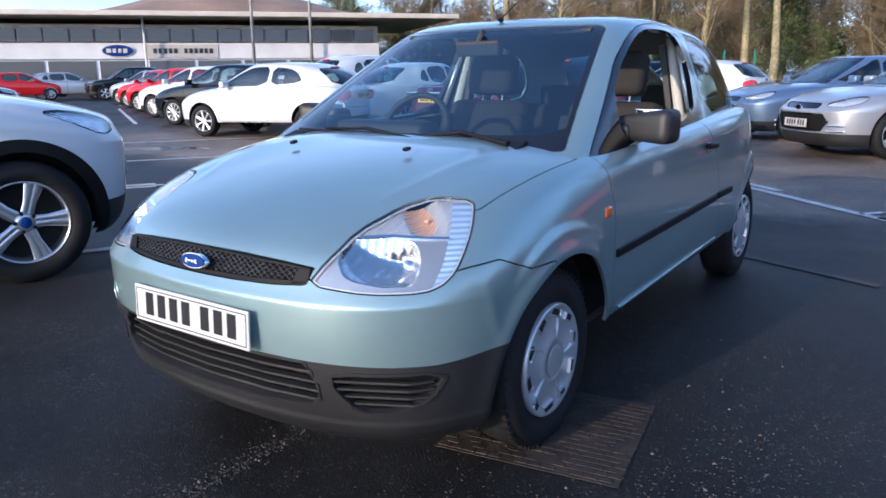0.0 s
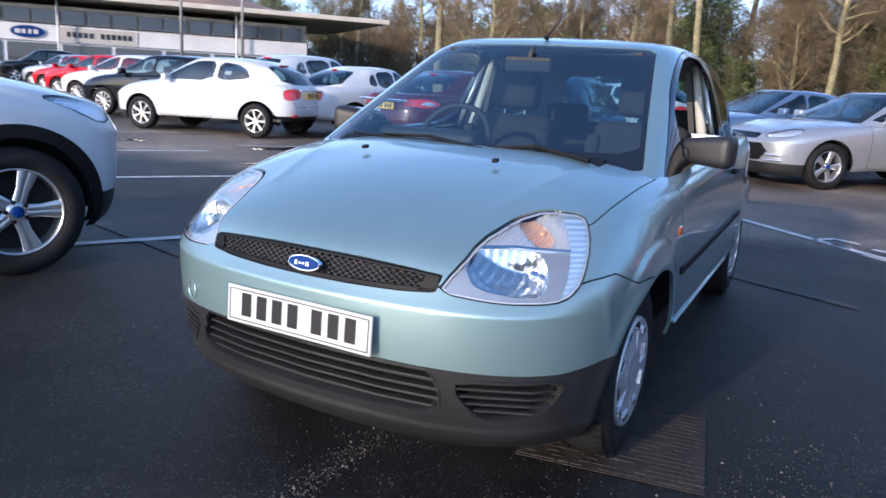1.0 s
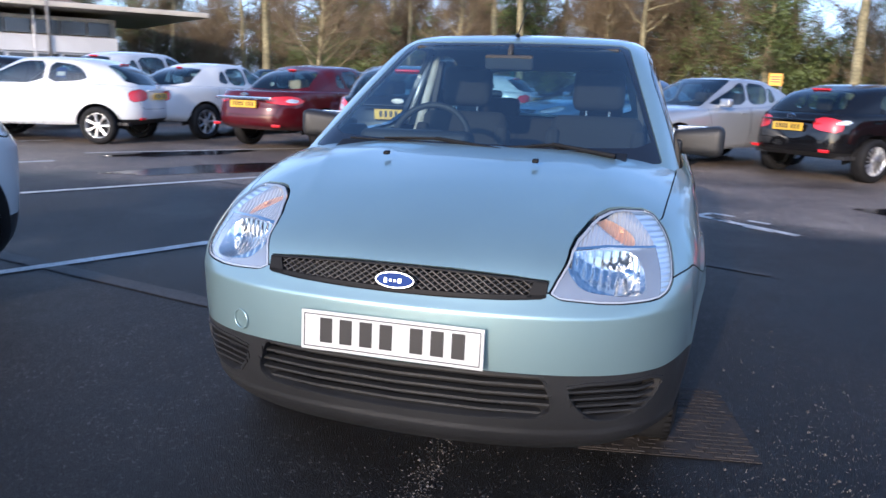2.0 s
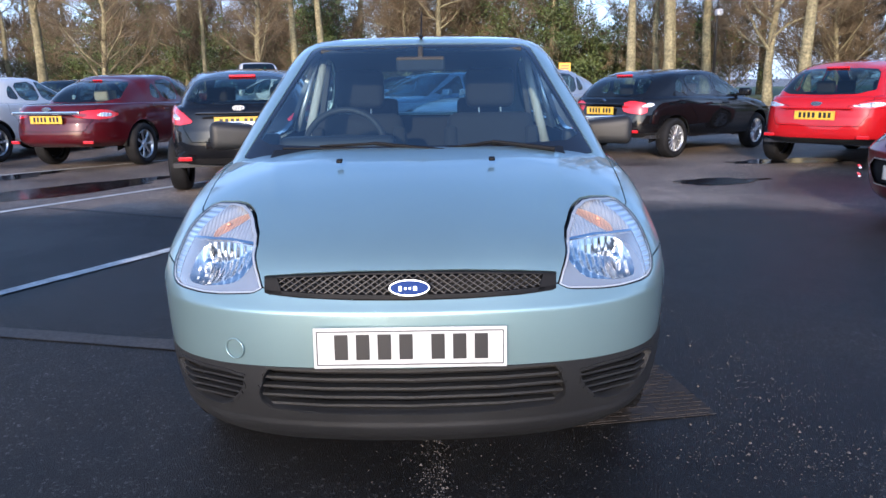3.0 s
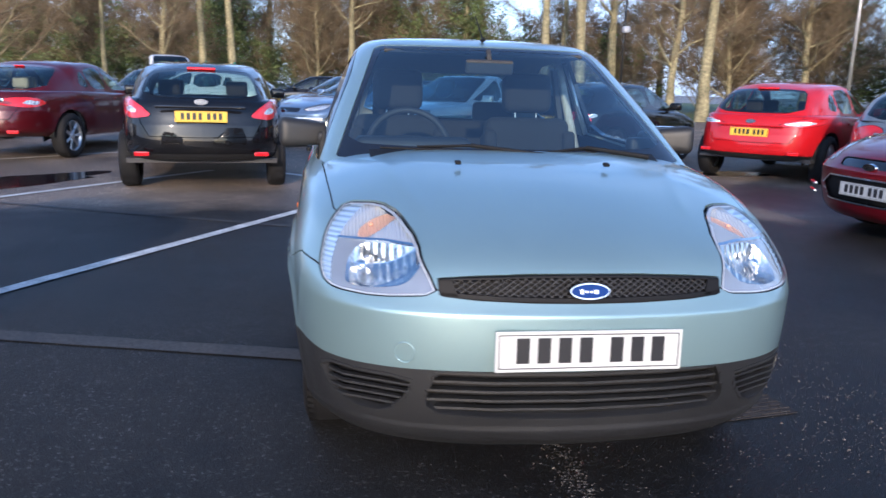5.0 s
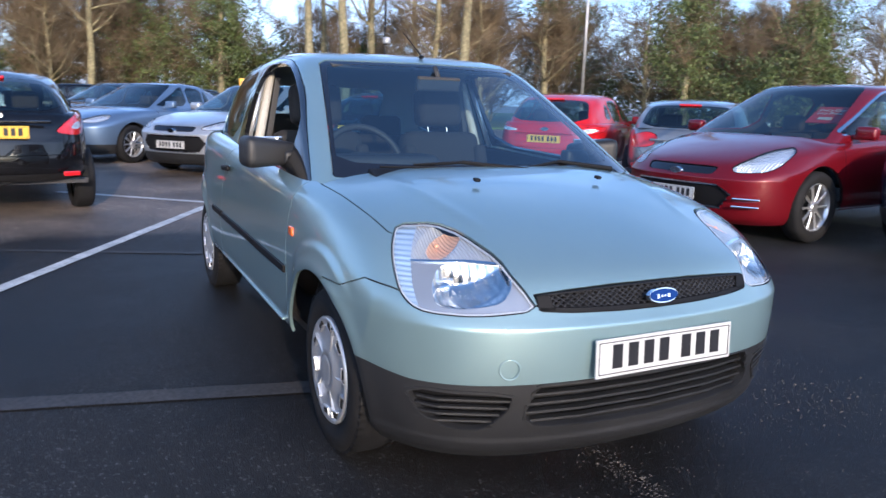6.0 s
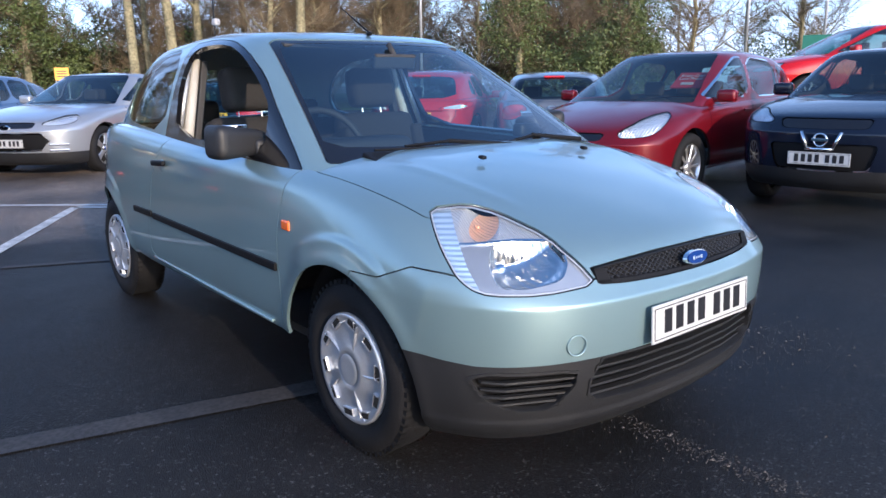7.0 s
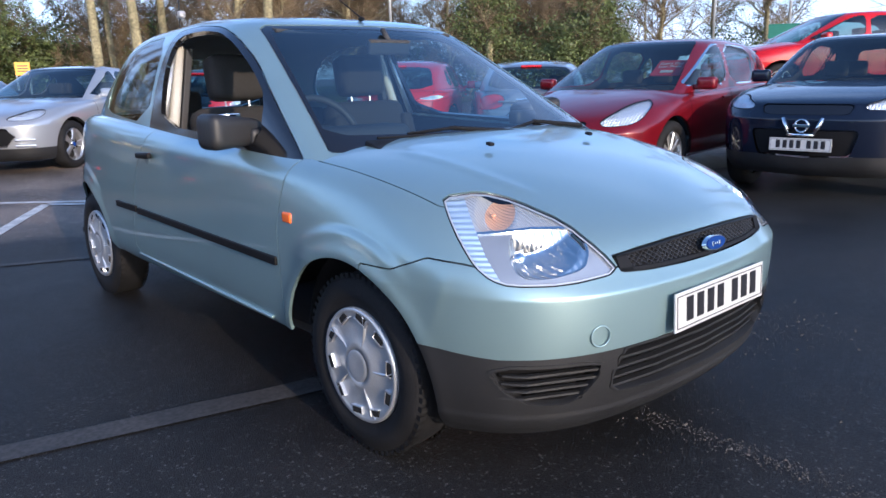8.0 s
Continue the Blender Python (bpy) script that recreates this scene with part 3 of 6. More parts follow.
def main_car():
    car = empty("hatchback_car", Matrix(), label="pale metallic green three-door hatchback parked on wet asphalt", category="car")
    v, f = low_sheet(280, 180)
    # flared lips round the wheel arches, with a stepped brow over them
    for yc in (FRONT_AXLE, REAR_AXLE):
        d = np.hypot(v[:, 1] - yc, v[:, 2] - HUB)
        v[:, 0] += np.where(v[:, 0] > .5, .008 * np.exp(-((d - .362) / .030) ** 2), 0)
        brow = np.clip((.455 - d) / .03, 0, 1)
        high_ = np.clip((v[:, 2] - HUB - .20) / .12, 0, 1) * np.clip((v[:, 1] - yc + .30) / .10, 0, 1) * np.clip((yc + .30 - v[:, 1]) / .10, 0, 1)
        v[:, 0] += np.where(v[:, 0] > .5, .010 * brow * brow * (3 - 2 * brow) * high_, 0)
    # a crease down either corner of the bumper, and one along either side of the bonnet
    round_ = .0035 * np.exp(-((slant(v) - .845 - .25 * (.62 - v[:, 2])) / .018) ** 2) * np.clip((.665 - v[:, 2]) / .03, 0, 1) * np.clip((v[:, 2] - .44) / .06, 0, 1)
    round_ = np.where(v[:, 1] < .6, round_, 0)
    v[:, 0] += .7 * round_
    v[:, 1] -= .7 * round_
    # the lip along the foot of the skirt
    lip_ = np.where(v[:, 1] < .62, .007 * np.clip((.262 - v[:, 2]) / .014, 0, 1), 0)
    v[:, 1] -= lip_ * np.clip(1.2 - v[:, 0], 0, 1)
    v[:, 0] += lip_ * np.clip(v[:, 0], 0, 1) * .6
    line_ = np.interp(v[:, 1], (.35, .62, .90), (.40, .47, .53))
    v[:, 2] += np.where(v[:, 2] > .75, .0035 * np.exp(-((v[:, 0] - line_) / .020) ** 2) * np.clip((v[:, 1] - .38) / .08, 0, 1) * np.clip((.95 - v[:, 1]) / .1, 0, 1), 0)
    # a soft crease along the flank
    v[:, 0] += np.where((v[:, 0] > .7) & (v[:, 1] > 1.1) & (v[:, 1] < 3.2), .002 * np.exp(-((v[:, 2] - .845 - .03 * (v[:, 1] - 1.1)) / .02) ** 2), 0)
    s = Sheets(v, f)
    s.take(lambda v: arch_field(v, ((FRONT_AXLE, HUB), (REAR_AXLE, HUB)), .352), 0)

    s.take(lambda v: near(.322 - v[:, 2], v, 1.03, 3.0), 0)

    lamp = rounded([(.850, .832), (.74, .838), (.645, .817), (.507, .765), (.419, .699), (.366, .642), (.52, .628), (.667, .631), (.715, .645), (.757, .675), (.800, .735), (.83, .79)], 1)
    lens = s.take(lambda v: near(inside(lamp, slant(v), v[:, 2]), v, -1, .75), .0014)
    grille = s.take(lambda v: near(inside([(-.2, .700), (.15, .698), (.30, .691), (.404, .682), (.400, .642), (.30, .635), (.15, .631), (-.2, .629)], v[:, 0], v[:, 2]), v, -1, .3))
    slot = rounded([(-.3, .436), (.36, .434), (.405, .433), (.440, .335), (.39, .298), (-.3, .290)], 1)
    mouth = s.take(lambda v: near(inside(slot, v[:, 0], v[:, 2]), v, -1, .3), 0)
    fogp = rounded([(.724, .408), (.416, .408), (.428, .361), (.496, .294), (.60, .298), (.68, .335)], 1)
    fog = s.take(lambda v: near(inside(fogp, slant(v), v[:, 2]), v, -1, .6), 0)
    piece("inner_shell", *sunk(both((s.v, s.f)), .014), M_BLACKGAP, car)
    seam = lambda h: np.interp(h, (.3, .372, .70, .79, .885, .99), (.655, .655, .668, .682, .690, .645))
    skirt = s.take(lambda v: near(np.interp(slant(v), (.2, .7, .9), (.440, .432, .448)) - v[:, 2], v, -1, .74), .0005)
    bumper = s.take(lambda v: near(seam(slant(v)) - v[:, 2], v, -1, .70))
    edge = lambda y: np.interp(y, (.05, .11, .2, .35, .525, .75, 1.02), (.43, .43, .50, .60, .688, .712, .735))
    bonnet = s.take(lambda v: np.where(v[:, 2] > .66, near(edge(v[:, 1]) - v[:, 0], v, -1, 1.6), -1))
    wing = s.take(lambda v: np.interp(v[:, 2], (.33, .68, .88, 1.0), (1.175, 1.178, 1.125, 1.09)) - v[:, 1])
    dpoly = [(1.0, 1.2), (1.125, .876), (1.178, .68), (1.176, .325), (2.45, .345), (2.56, .40), (2.54, .50), (2.44, .77), (2.285, .975), (2.2, 1.2)]
    door = s.take(lambda v: inside(dpoly, v[:, 1], v[:, 2]))
    quarter = (s.v, s.f)

    piece("bonnet", *lipped(both(bonnet)), M_PAINT, car)
    piece("front_bumper", *lipped(both(bumper)), M_PAINT, car)
    foot = piece("bumper_skirt", *lipped(both(skirt), .02), M_GREY, car, "unpainted dark grey plastic bumper skirt")
    hv, hz = slant(skirt[0]), skirt[0][:, 2]
    mouth_rim = cut(*skirt, near(.0045 - np.abs(inside(slot, skirt[0][:, 0], hz) + .0055), skirt[0], -1, .3))[0]
    piece("slot_rim", *lipped(both((mouth_rim[0] + normals(*mouth_rim) * .004, mouth_rim[1])), .005), M_GREY, foot)
    fog_rim = cut(*skirt, near(.0045 - np.abs(inside(fogp, hv, hz) + .0055), skirt[0], -1, .6))[0]
    fog_rim = lipped((fog_rim[0] + normals(*fog_rim) * .004, fog_rim[1]), .005)
    inner_lamp = lamp_inside(lamp)
    for flip, word in ((lambda q: q, "near"), (flipped, "off")):
        piece("front_wing", *lipped(flip(wing)), M_PAINT, car)
        d = piece("door", *lipped(flip(door)), M_PAINT, car)
        piece("rear_quarter", *lipped(flip(quarter)), M_PAINT, car)
        sg = 1 if word == "near" else -1
        # rubbing strip
        bm = bmesh.new()
        box(bm, (.014, 1.26, .030), Matrix.Translation((sg * .833, 1.82, .573)) @ pose(0, 0, 0, 1.0, 0, 0), .005)
        part("rubbing_strip", bm, M_TRIM, d, "black rubbing strip")
        bm = bmesh.new()
        box(bm, (.014, .26, .030), Matrix.Translation((sg * .832, 2.60, .588)), .004)
        part("rubbing_strip", bm, M_TRIM, car, "black rubbing strip")
        # handle
        bm = bmesh.new()
        box(bm, (.022, .15, .026), Matrix.Translation((sg * .838, 2.30, .846)) @ pose(0, 0, 0, -3, 0, 0), .010, 3)
        h = part("door_handle", bm, M_TRIM, d, "black door handle", True)
        bm = bmesh.new()
        bmesh.ops.create_uvsphere(bm, u_segments=16, v_segments=10, radius=.04, matrix=Matrix.Translation((sg * .816, 2.295, .828)) @ Matrix.Diagonal((.28, 1, .9, 1)))
        part("handle_cup", bm, M_PAINT, h, smooth=True)
        # side repeater
        bm = bmesh.new()
        box(bm, (.016, .055, .036), Matrix.Translation((sg * .826, 1.11, .722)), .009, 3)
        part("side_repeater", bm, M_AMBER, car, "orange side indicator", True)
        # sill lip
        bm = bmesh.new()
        box(bm, (.014, 1.26, .012), Matrix.Translation((sg * .817, 1.90, .353)) @ pose(0, 0, 0, 1.1, 0, 0), .005, 2)
        part("sill", bm, M_PAINT, car, smooth=True)
        # lamp unit
        lamp_unit = piece("headlight", *flip(lens), M_LENS, car, "clear headlight with chrome reflectors")
        lamp_unit.visible_shadow = False
        lv, lf = lens
        ln, lh, lz = normals(lv, lf), slant(lv), lv[:, 2]
        for name, sheet_, mat, words in inner_lamp:
            piece(name, *flip(sheet_), mat, lamp_unit, words)
        rim_v, rim_f = lipped((lv - ln * .001, lf), .007)
        keep = rim_f[len(lf):]
        piece("lamp_seal", *flip(tight(rim_v, keep)), M_GLOSSBLACK, lamp_unit)

        def under(h_, z_, d_):
            k = int(np.argmin((lh - h_) ** 2 + (lz - z_) ** 2))
            p = lv[k] - ln[k] * d_
            return Vector((sg * p[0], p[1], p[2])), Vector((sg * ln[k][0], ln[k][1], ln[k][2]))
        for name, h_, z_, d_, r_, mat in (("bulb_shield", .628, .712, .034, .016, M_CHROME), ("indicator_bulb", .700, .797, .020, .007, M_BULB)):
            at, nrm = under(h_, z_, d_)
            bm = bmesh.new()
            bmesh.ops.create_uvsphere(bm, u_segments=18, v_segments=10, radius=r_, matrix=Matrix.Translation(at) @ nrm.to_track_quat("Z", "Y").to_matrix().to_4x4() @ Matrix.Diagonal((1, 1, .7, 1)))
            part(name, bm, mat, lamp_unit, "orange indicator bulb" if mat is M_BULB else "", True)
        piece("slot_rim", *flip(fog_rim), M_GREY, foot)
        # fog slot: hollow and slats
        piece("fog_slot", *flip(lipped(sunk(fog, .045), -.045)), M_TRIM, car, "black slatted air slot")
    piece("grille_backing", *both(sunk(grille, .030)), M_WELL, car)
    piece("mouth_backing", *lipped(both(sunk(mouth, .06)), -.055), M_WELL, car)
    return car


def nose_y(x, z):
    """How far back the nose lies at a breadth and height."""
    back = np.interp(z, (.25, .36, .49, .585, .632, .70), (.088, .062, .05, .053, .07, .098))
    return float(back + np.interp(abs(x) / .83, LOW_FX, LOW_DY) * 1.0)


def front_details(car):
    # grille frame and its diagonal mesh
    bm = bmesh.new()
    def upper_edge(x):
        return .6965 - .095 * x * x

    def lower_edge(x):
        return .6320 + .065 * x * x
    grille = empty("grille", Matrix())
    grille.parent = car
    n = 40
    for k in range(n):
        x0, x1 = -.40 + .8 * k / n, -.40 + .8 * (k + 1) / n
        for edge_, lo, hi in ((upper_edge, -.003, .001), (lower_edge, -.002, .008)):
            vs = [bm.verts.new((x, nose_y(x, edge_(x) + o) + d, edge_(x) + o)) for d in (.004, .03) for x, o in ((x0, lo), (x1, lo), (x1, hi), (x0, hi))]
            for q in ((0, 1, 2, 3), (3, 2, 6, 7), (0, 4, 5, 1)):
                bm.faces.new([vs[i] for i in q])
    for sg in (-1, 1):
        vs = [bm.verts.new((sg * x, nose_y(x, z) + d, z)) for d in (.004, .03) for x, z in ((.352, .640), (.402, .643), (.403, .681), (.368, .684))]
        for q in ((0, 1, 2, 3), (0, 3, 7, 4), (1, 5, 6, 2)):
            bm.faces.new([vs[i] for i in q])
    part("grille_frame", bm, M_TRIM, grille)
    bm = bmesh.new()
    step, w = .0235, .0030
    for k in range(-4, 42):
        for d in (-1, 1):
            xa = -.46 + k * step
            pts = [(xa + d * (z - .665) * 1.55, z) for z in np.linspace(.634, .698, 9)]
            for (xa1, za), (xb, zb) in zip(pts, pts[1:]):
                if max(abs(xa1), abs(xb)) > .372 or max(za, zb) > upper_edge((xa1 + xb) / 2) + .002 or min(za, zb) < lower_edge((xa1 + xb) / 2) - .002:
                    continue
                vs = [bm.verts.new((x + o, nose_y(x, z) + .010 + dd, z)) for x, z in ((xa1, za), (xb, zb)) for o, dd in ((-w, .008), (-w * .5, 0), (w * .5, 0), (w, .008))]
                for i in range(3):
                    bm.faces.new((vs[i], vs[i + 1], vs[i + 5], vs[i + 4]))
    part("grille_mesh", bm, M_MESH, grille, "dark grey diamond mesh")
    # oval badge
    bm = bmesh.new()
    m = Matrix.Translation((0, .068, .664)) @ pose(0, 0, 0, 90 - 12, 0, 0)
    bmesh.ops.create_cone(bm, cap_ends=True, segments=40, radius1=1, radius2=.94, depth=.4, matrix=m @ Matrix.Diagonal((.058, .0235, .03, 1)))
    badge = part("badge", bm, M_CHROME, car, "chrome-rimmed blue oval badge")
    bm = bmesh.new()
    bmesh.ops.create_cone(bm, cap_ends=True, segments=40, radius1=1, radius2=.97, depth=.4, matrix=m @ Matrix.Translation((0, 0, .0050)) @ Matrix.Diagonal((.053, .0195, .02, 1)))
    part("badge_field", bm, M_BADGE, badge)
    bm = bmesh.new()
    for x, w, h in ((-.024, .008, .014), (-.010, .007, .007), (.002, .006, .007), (.016, .010, .012)):
        box(bm, (w, .002, h), Matrix.Translation((x, .0575, .665)) @ pose(0, 0, 0, -12, 0, 0), .0008)
    part("badge_script", bm, M_CHROME, badge)
    # slats of the lower mouth
    for k, z in enumerate((.314, .342, .370, .398, .424)):
        bm = bmesh.new()
        half = .432 - abs(z - .345) * .25
        m_ = 28
        for q in range(m_):
            x0, x1 = -half + 2 * half * q / m_, -half + 2 * half * (q + 1) / m_
            vs = [bm.verts.new((x, nose_y(x, z) + .014 + d, z + o)) for x in (x0, x1) for d, o in ((0, -.0035), (0, .0035), (.02, .005), (.02, 0))]
            for a, b in ((0, 1), (1, 2), (3, 0)):
                bm.faces.new((vs[a], vs[b], vs[b + 4], vs[a + 4]))
        part("mouth_slat", bm, M_GREY, car)
    for sg in (-1, 1):
        for k, z in enumerate((.318, .340, .362, .384)):
            bm = bmesh.new()
            a, b = .44, .70
            for q in range(12):
                x0, x1 = a + (b - a) * q / 12, a + (b - a) * (q + 1) / 12
                vs = [bm.verts.new((sg * x, nose_y(x, z) + .014 + d, z + o)) for x in (x0, x1) for d, o in ((0, -.003), (0, .003), (.016, .004), (.016, 0))]
                for i, j in ((0, 1), (1, 2), (3, 0)):
                    bm.faces.new((vs[i], vs[j], vs[j + 4], vs[i + 4]))
            part("fog_slat", bm, M_GREY, car)
    # towing eye cover: a thin round groove
    rv, rf = lathe([(0, .026), (-.003, .027), (-.003, .030), (0, .031)], 32)
    ring = piece("towing_eye_cover", rv, rf, M_PAINT, car)
    ring.matrix_local = Matrix.Translation((-.494, nose_y(.494, .485) + .001, .485)) @ pose(0, 0, 0, 0, 0, 90 - 22)
    number_plate(car, Matrix.Translation((0, .033, .508)) @ pose(0, 0, 0, -3, 0, 0), M_PLATE_W)
    # washer jets
    for sg in (-1, 1):
        bm = bmesh.new()
        box(bm, (.022, .024, .012), Matrix.Translation((sg * .266, .735, bonnet_height(.266, .735) + .002)) @ pose(0, 0, 0, 12, 0, 0), .005, 2)
        part("washer_jet", bm, M_TRIM, car, smooth=True)


def main_cabin(car):
    v, f = spline_sheet(CABIN_NET, 150, 100)
    v, f = cut(v, f, v[:, 2] - np.interp(v[:, 1], (.9, 1.1, 1.9, 2.6, 3.3), (.90, .90, .93, .95, .96)))[0]
    s = Sheets(v, f, .0015)
    scr_out = [(-.3, .915), (.35, .915), (.685, .925), (.632, 1.06), (.515, 1.358), (.482, 1.374), (-.3, 1.381)]
    scr_in = [(-.3, .966), (.35, .967), (.650, .976), (.612, 1.07), (.495, 1.348), (.465, 1.360), (-.3, 1.367)]
    border = s.take(lambda v: near(inside(scr_out, v[:, 0], v[:, 2]), v, -1, 2.0))
    b = Sheets(*border, 0)
    screen = b.take(lambda v: inside(rounded(scr_in, 1), v[:, 0], v[:, 2]), 0)
    border = (b.v, b.f)
    frame_poly = rounded([(2.405, .86), (2.435, 1.15), (2.43, 1.350), (2.35, 1.384), (2.15, 1.391), (1.951, 1.374), (1.80, 1.328), (1.60, 1.228), (1.36, 1.07), (1.15, .93), (1.06, .86)], 1)
    hole_poly = rounded([(2.29, .975), (2.375, 1.20), (2.365, 1.335), (2.28, 1.364), (2.08, 1.366), (1.93, 1.350), (1.79, 1.302), (1.60, 1.205), (1.44, 1.10), (1.375, .945)], 1)
    frame_ = s.take(lambda v: np.where(v[:, 0] > .4, inside(frame_poly, v[:, 1], v[:, 2]), -1))
    fr = Sheets(*frame_, 0)
    fr.take(lambda v: inside(hole_poly, v[:, 1], v[:, 2]), 0)
    frame_ = (fr.v, fr.f)
    q_poly = rounded([(2.485, 1.366), (2.455, .975), (3.19, 1.01), (3.21, 1.10), (3.13, 1.21), (3.0, 1.29), (2.80, 1.345)], 1)
    qglass = s.take(lambda v: np.where(v[:, 0] > .35, inside(q_poly, v[:, 1], v[:, 2]), -1))
    rglass = s.take(lambda v: near(inside(rounded([(-.3, 1.315), (.40, 1.305), (.47, 1.26), (.54, 1.0), (-.3, .98)], 1), v[:, 0], v[:, 2]), v, 3.2, 9))
    shell = (s.v, s.f)
    piece("roof", *lipped(both(shell)), M_PAINT, car)
    piece("headlining", *sunk(both(shell), .030), M_LINING, car, "pale interior trim")
    g = piece("windscreen", *both(sunk(screen, .003)), M_GLASS, car, "clear windscreen")
    g.visible_shadow = False
    piece("windscreen_border", *lipped(both(sunk(border, .002)), .01), M_GLOSSBLACK, g, "black windscreen border")
    rg = piece("rear_window", *both(sunk(rglass, .003)), M_GLASS, car)
    rg.visible_shadow = False
    for flip in (lambda q: q, flipped):
        piece("door_frame", *lipped(flip(frame_), .022), M_GLOSSBLACK, car, "black door window frame, window wound down")
        qg = piece("quarter_window", *flip(sunk(qglass, .002)), M_DARKGLASS, car, "dark rear quarter window")
        qg.visible_shadow = False


def main_inside(car):
    bm = bmesh.new()
    box(bm, (1.46, 2.75, .03), Matrix.Translation((0, 2.35, .30)))
    part("cabin_floor", bm, M_SEAT, car)
    bm = bmesh.new()
    box(bm, (1.38, .42, .18), Matrix.Translation((0, 1.28, .83)) @ pose(0, 0, 0, -8, 0, 0), .06, 3)
    box(bm, (.50, .16, .10), Matrix.Translation((-.36, 1.40, .93)), .04, 3)
    part("dashboard", bm, M_DASH, car, "dark plastic dashboard", True)
    for sg in (-1, 1):
        seat = empty("front_seat", Matrix.Translation((sg * .36, 1.91, .245)))
        seat.parent = car
        bm = bmesh.new()
        box(bm, (.50, .52, .22), Matrix.Translation((0, 0, .18)) @ pose(0, 0, 0, 8, 0, 0), .08, 3)
        part("cushion", bm, M_SEAT, seat, smooth=True)
        bm = bmesh.new()
        box(bm, (.48, .15, .60), Matrix.Translation((0, .32, .50)) @ pose(0, 0, 0, -17, 0, 0), .07, 4)
        for s2 in (-1, 1):
            box(bm, (.07, .17, .48), Matrix.Translation((s2 * .22, .29, .48)) @ pose(0, 0, 0, -17, 0, 0), .03, 3)
        part("backrest", bm, M_SEAT, seat, smooth=True)
        bm = bmesh.new()
        box(bm, (.27, .12, .21), Matrix.Translation((0, .42, .925)) @ pose(0, 0, 0, -12, 0, 0), .05, 4)
        hr = part("headrest", bm, M_SEAT, seat, "dark grey cloth headrest", True)
        for s2 in (-1, 1):
            bm = bmesh.new()
            rod(bm, (s2 * .06, .40, .76), (s2 * .06, .42, .86), .0045)
            part("headrest_post", bm, M_SILVER, hr)
        # inner pillar and belt
        bm = bmesh.new()
        rod(bm, (sg * .690, 2.365, .80), (sg * .565, 2.435, 1.335), .028, .022, 10)
        part("pillar_trim", bm, M_LINING, car, "pale pillar trim", True)
        bm = bmesh.new()
        rod(bm, (sg * .722, 2.335, .95), (sg * .598, 2.405, 1.335), .015, .012, 10)
        part("pillar_edge", bm, M_SILVER, car, "bright edge of the door pillar", True)
        bm = bmesh.new()
        box(bm, (.03, .05, .62), Matrix.Translation((sg * .590, 2.42, 1.00)) @ pose(0, 0, 0, 0, -sg * 10, 0), .004)
        part("seat_belt", bm, M_DASH, car)
    bm = bmesh.new()
    box(bm, (1.22, .16, .58), Matrix.Translation((0, 3.02, .70)) @ pose(0, 0, 0, -16, 0, 0), .06, 3)
    box(bm, (1.22, .46, .20), Matrix.Translation((0, 2.78, .50)), .06, 3)
    part("rear_bench", bm, M_SEAT, car, smooth=True)
    for sg in (-1, 1):
        bm = bmesh.new()
        box(bm, (.27, .10, .15), Matrix.Translation((sg * .33, 3.11, 1.03)), .04, 3)
        part("rear_headrest", bm, M_SEAT, car, smooth=True)
    # steering wheel on the driver's side
    tv, tf = [], []
    for a in range(40):
        for b in range(10):
            p, q = 2 * math.pi * a / 40, 2 * math.pi * b / 10
            r = .185 + .015 * math.cos(q)
            tv.append((r * math.cos(p), r * math.sin(p), .015 * math.sin(q)))
    for a in range(40):
        for b in range(10):
            tf.append((a * 10 + b, (a + 1) % 40 * 10 + b, (a + 1) % 40 * 10 + (b + 1) % 10, a * 10 + (b + 1) % 10))
    w = piece("steering_wheel", tv, tf, M_DASH, car, "dark steering wheel")
    w.matrix_local = Matrix.Translation((-.36, 1.60, .915)) @ pose(0, 0, 0, 65, 0, 0)
    bm = bmesh.new()
    box(bm, (.14, .12, .04), Matrix(), .02, 3)
    for a in (0, 180, 270):
        box(bm, (.14, .035, .02), Matrix.Rotation(radians(a), 4, "Z") @ Matrix.Translation((.12, 0, -.01)), .006)
    part("wheel_boss", bm, M_DASH, w, smooth=True)
    # inside mirror and roof console
    bm = bmesh.new()
    box(bm, (.22, .03, .065), Matrix.Translation((0, 1.60, 1.285)) @ pose(0, 0, 0, 12, 0, 0), .014, 3)
    rod(bm, (0, 1.60, 1.31), (0, 1.64, 1.36), .012)
    part("rear_view_mirror", bm, M_VISOR, car, "grey inside mirror", True)
    for sg in (-1, 1):
        bm = bmesh.new()
        box(bm, (.40, .16, .014), Matrix.Translation((sg * .27, 1.80, 1.365)) @ pose(0, 0, 0, 12, 0, 0), .005)
        part("sun_visor", bm, M_VISOR, car)


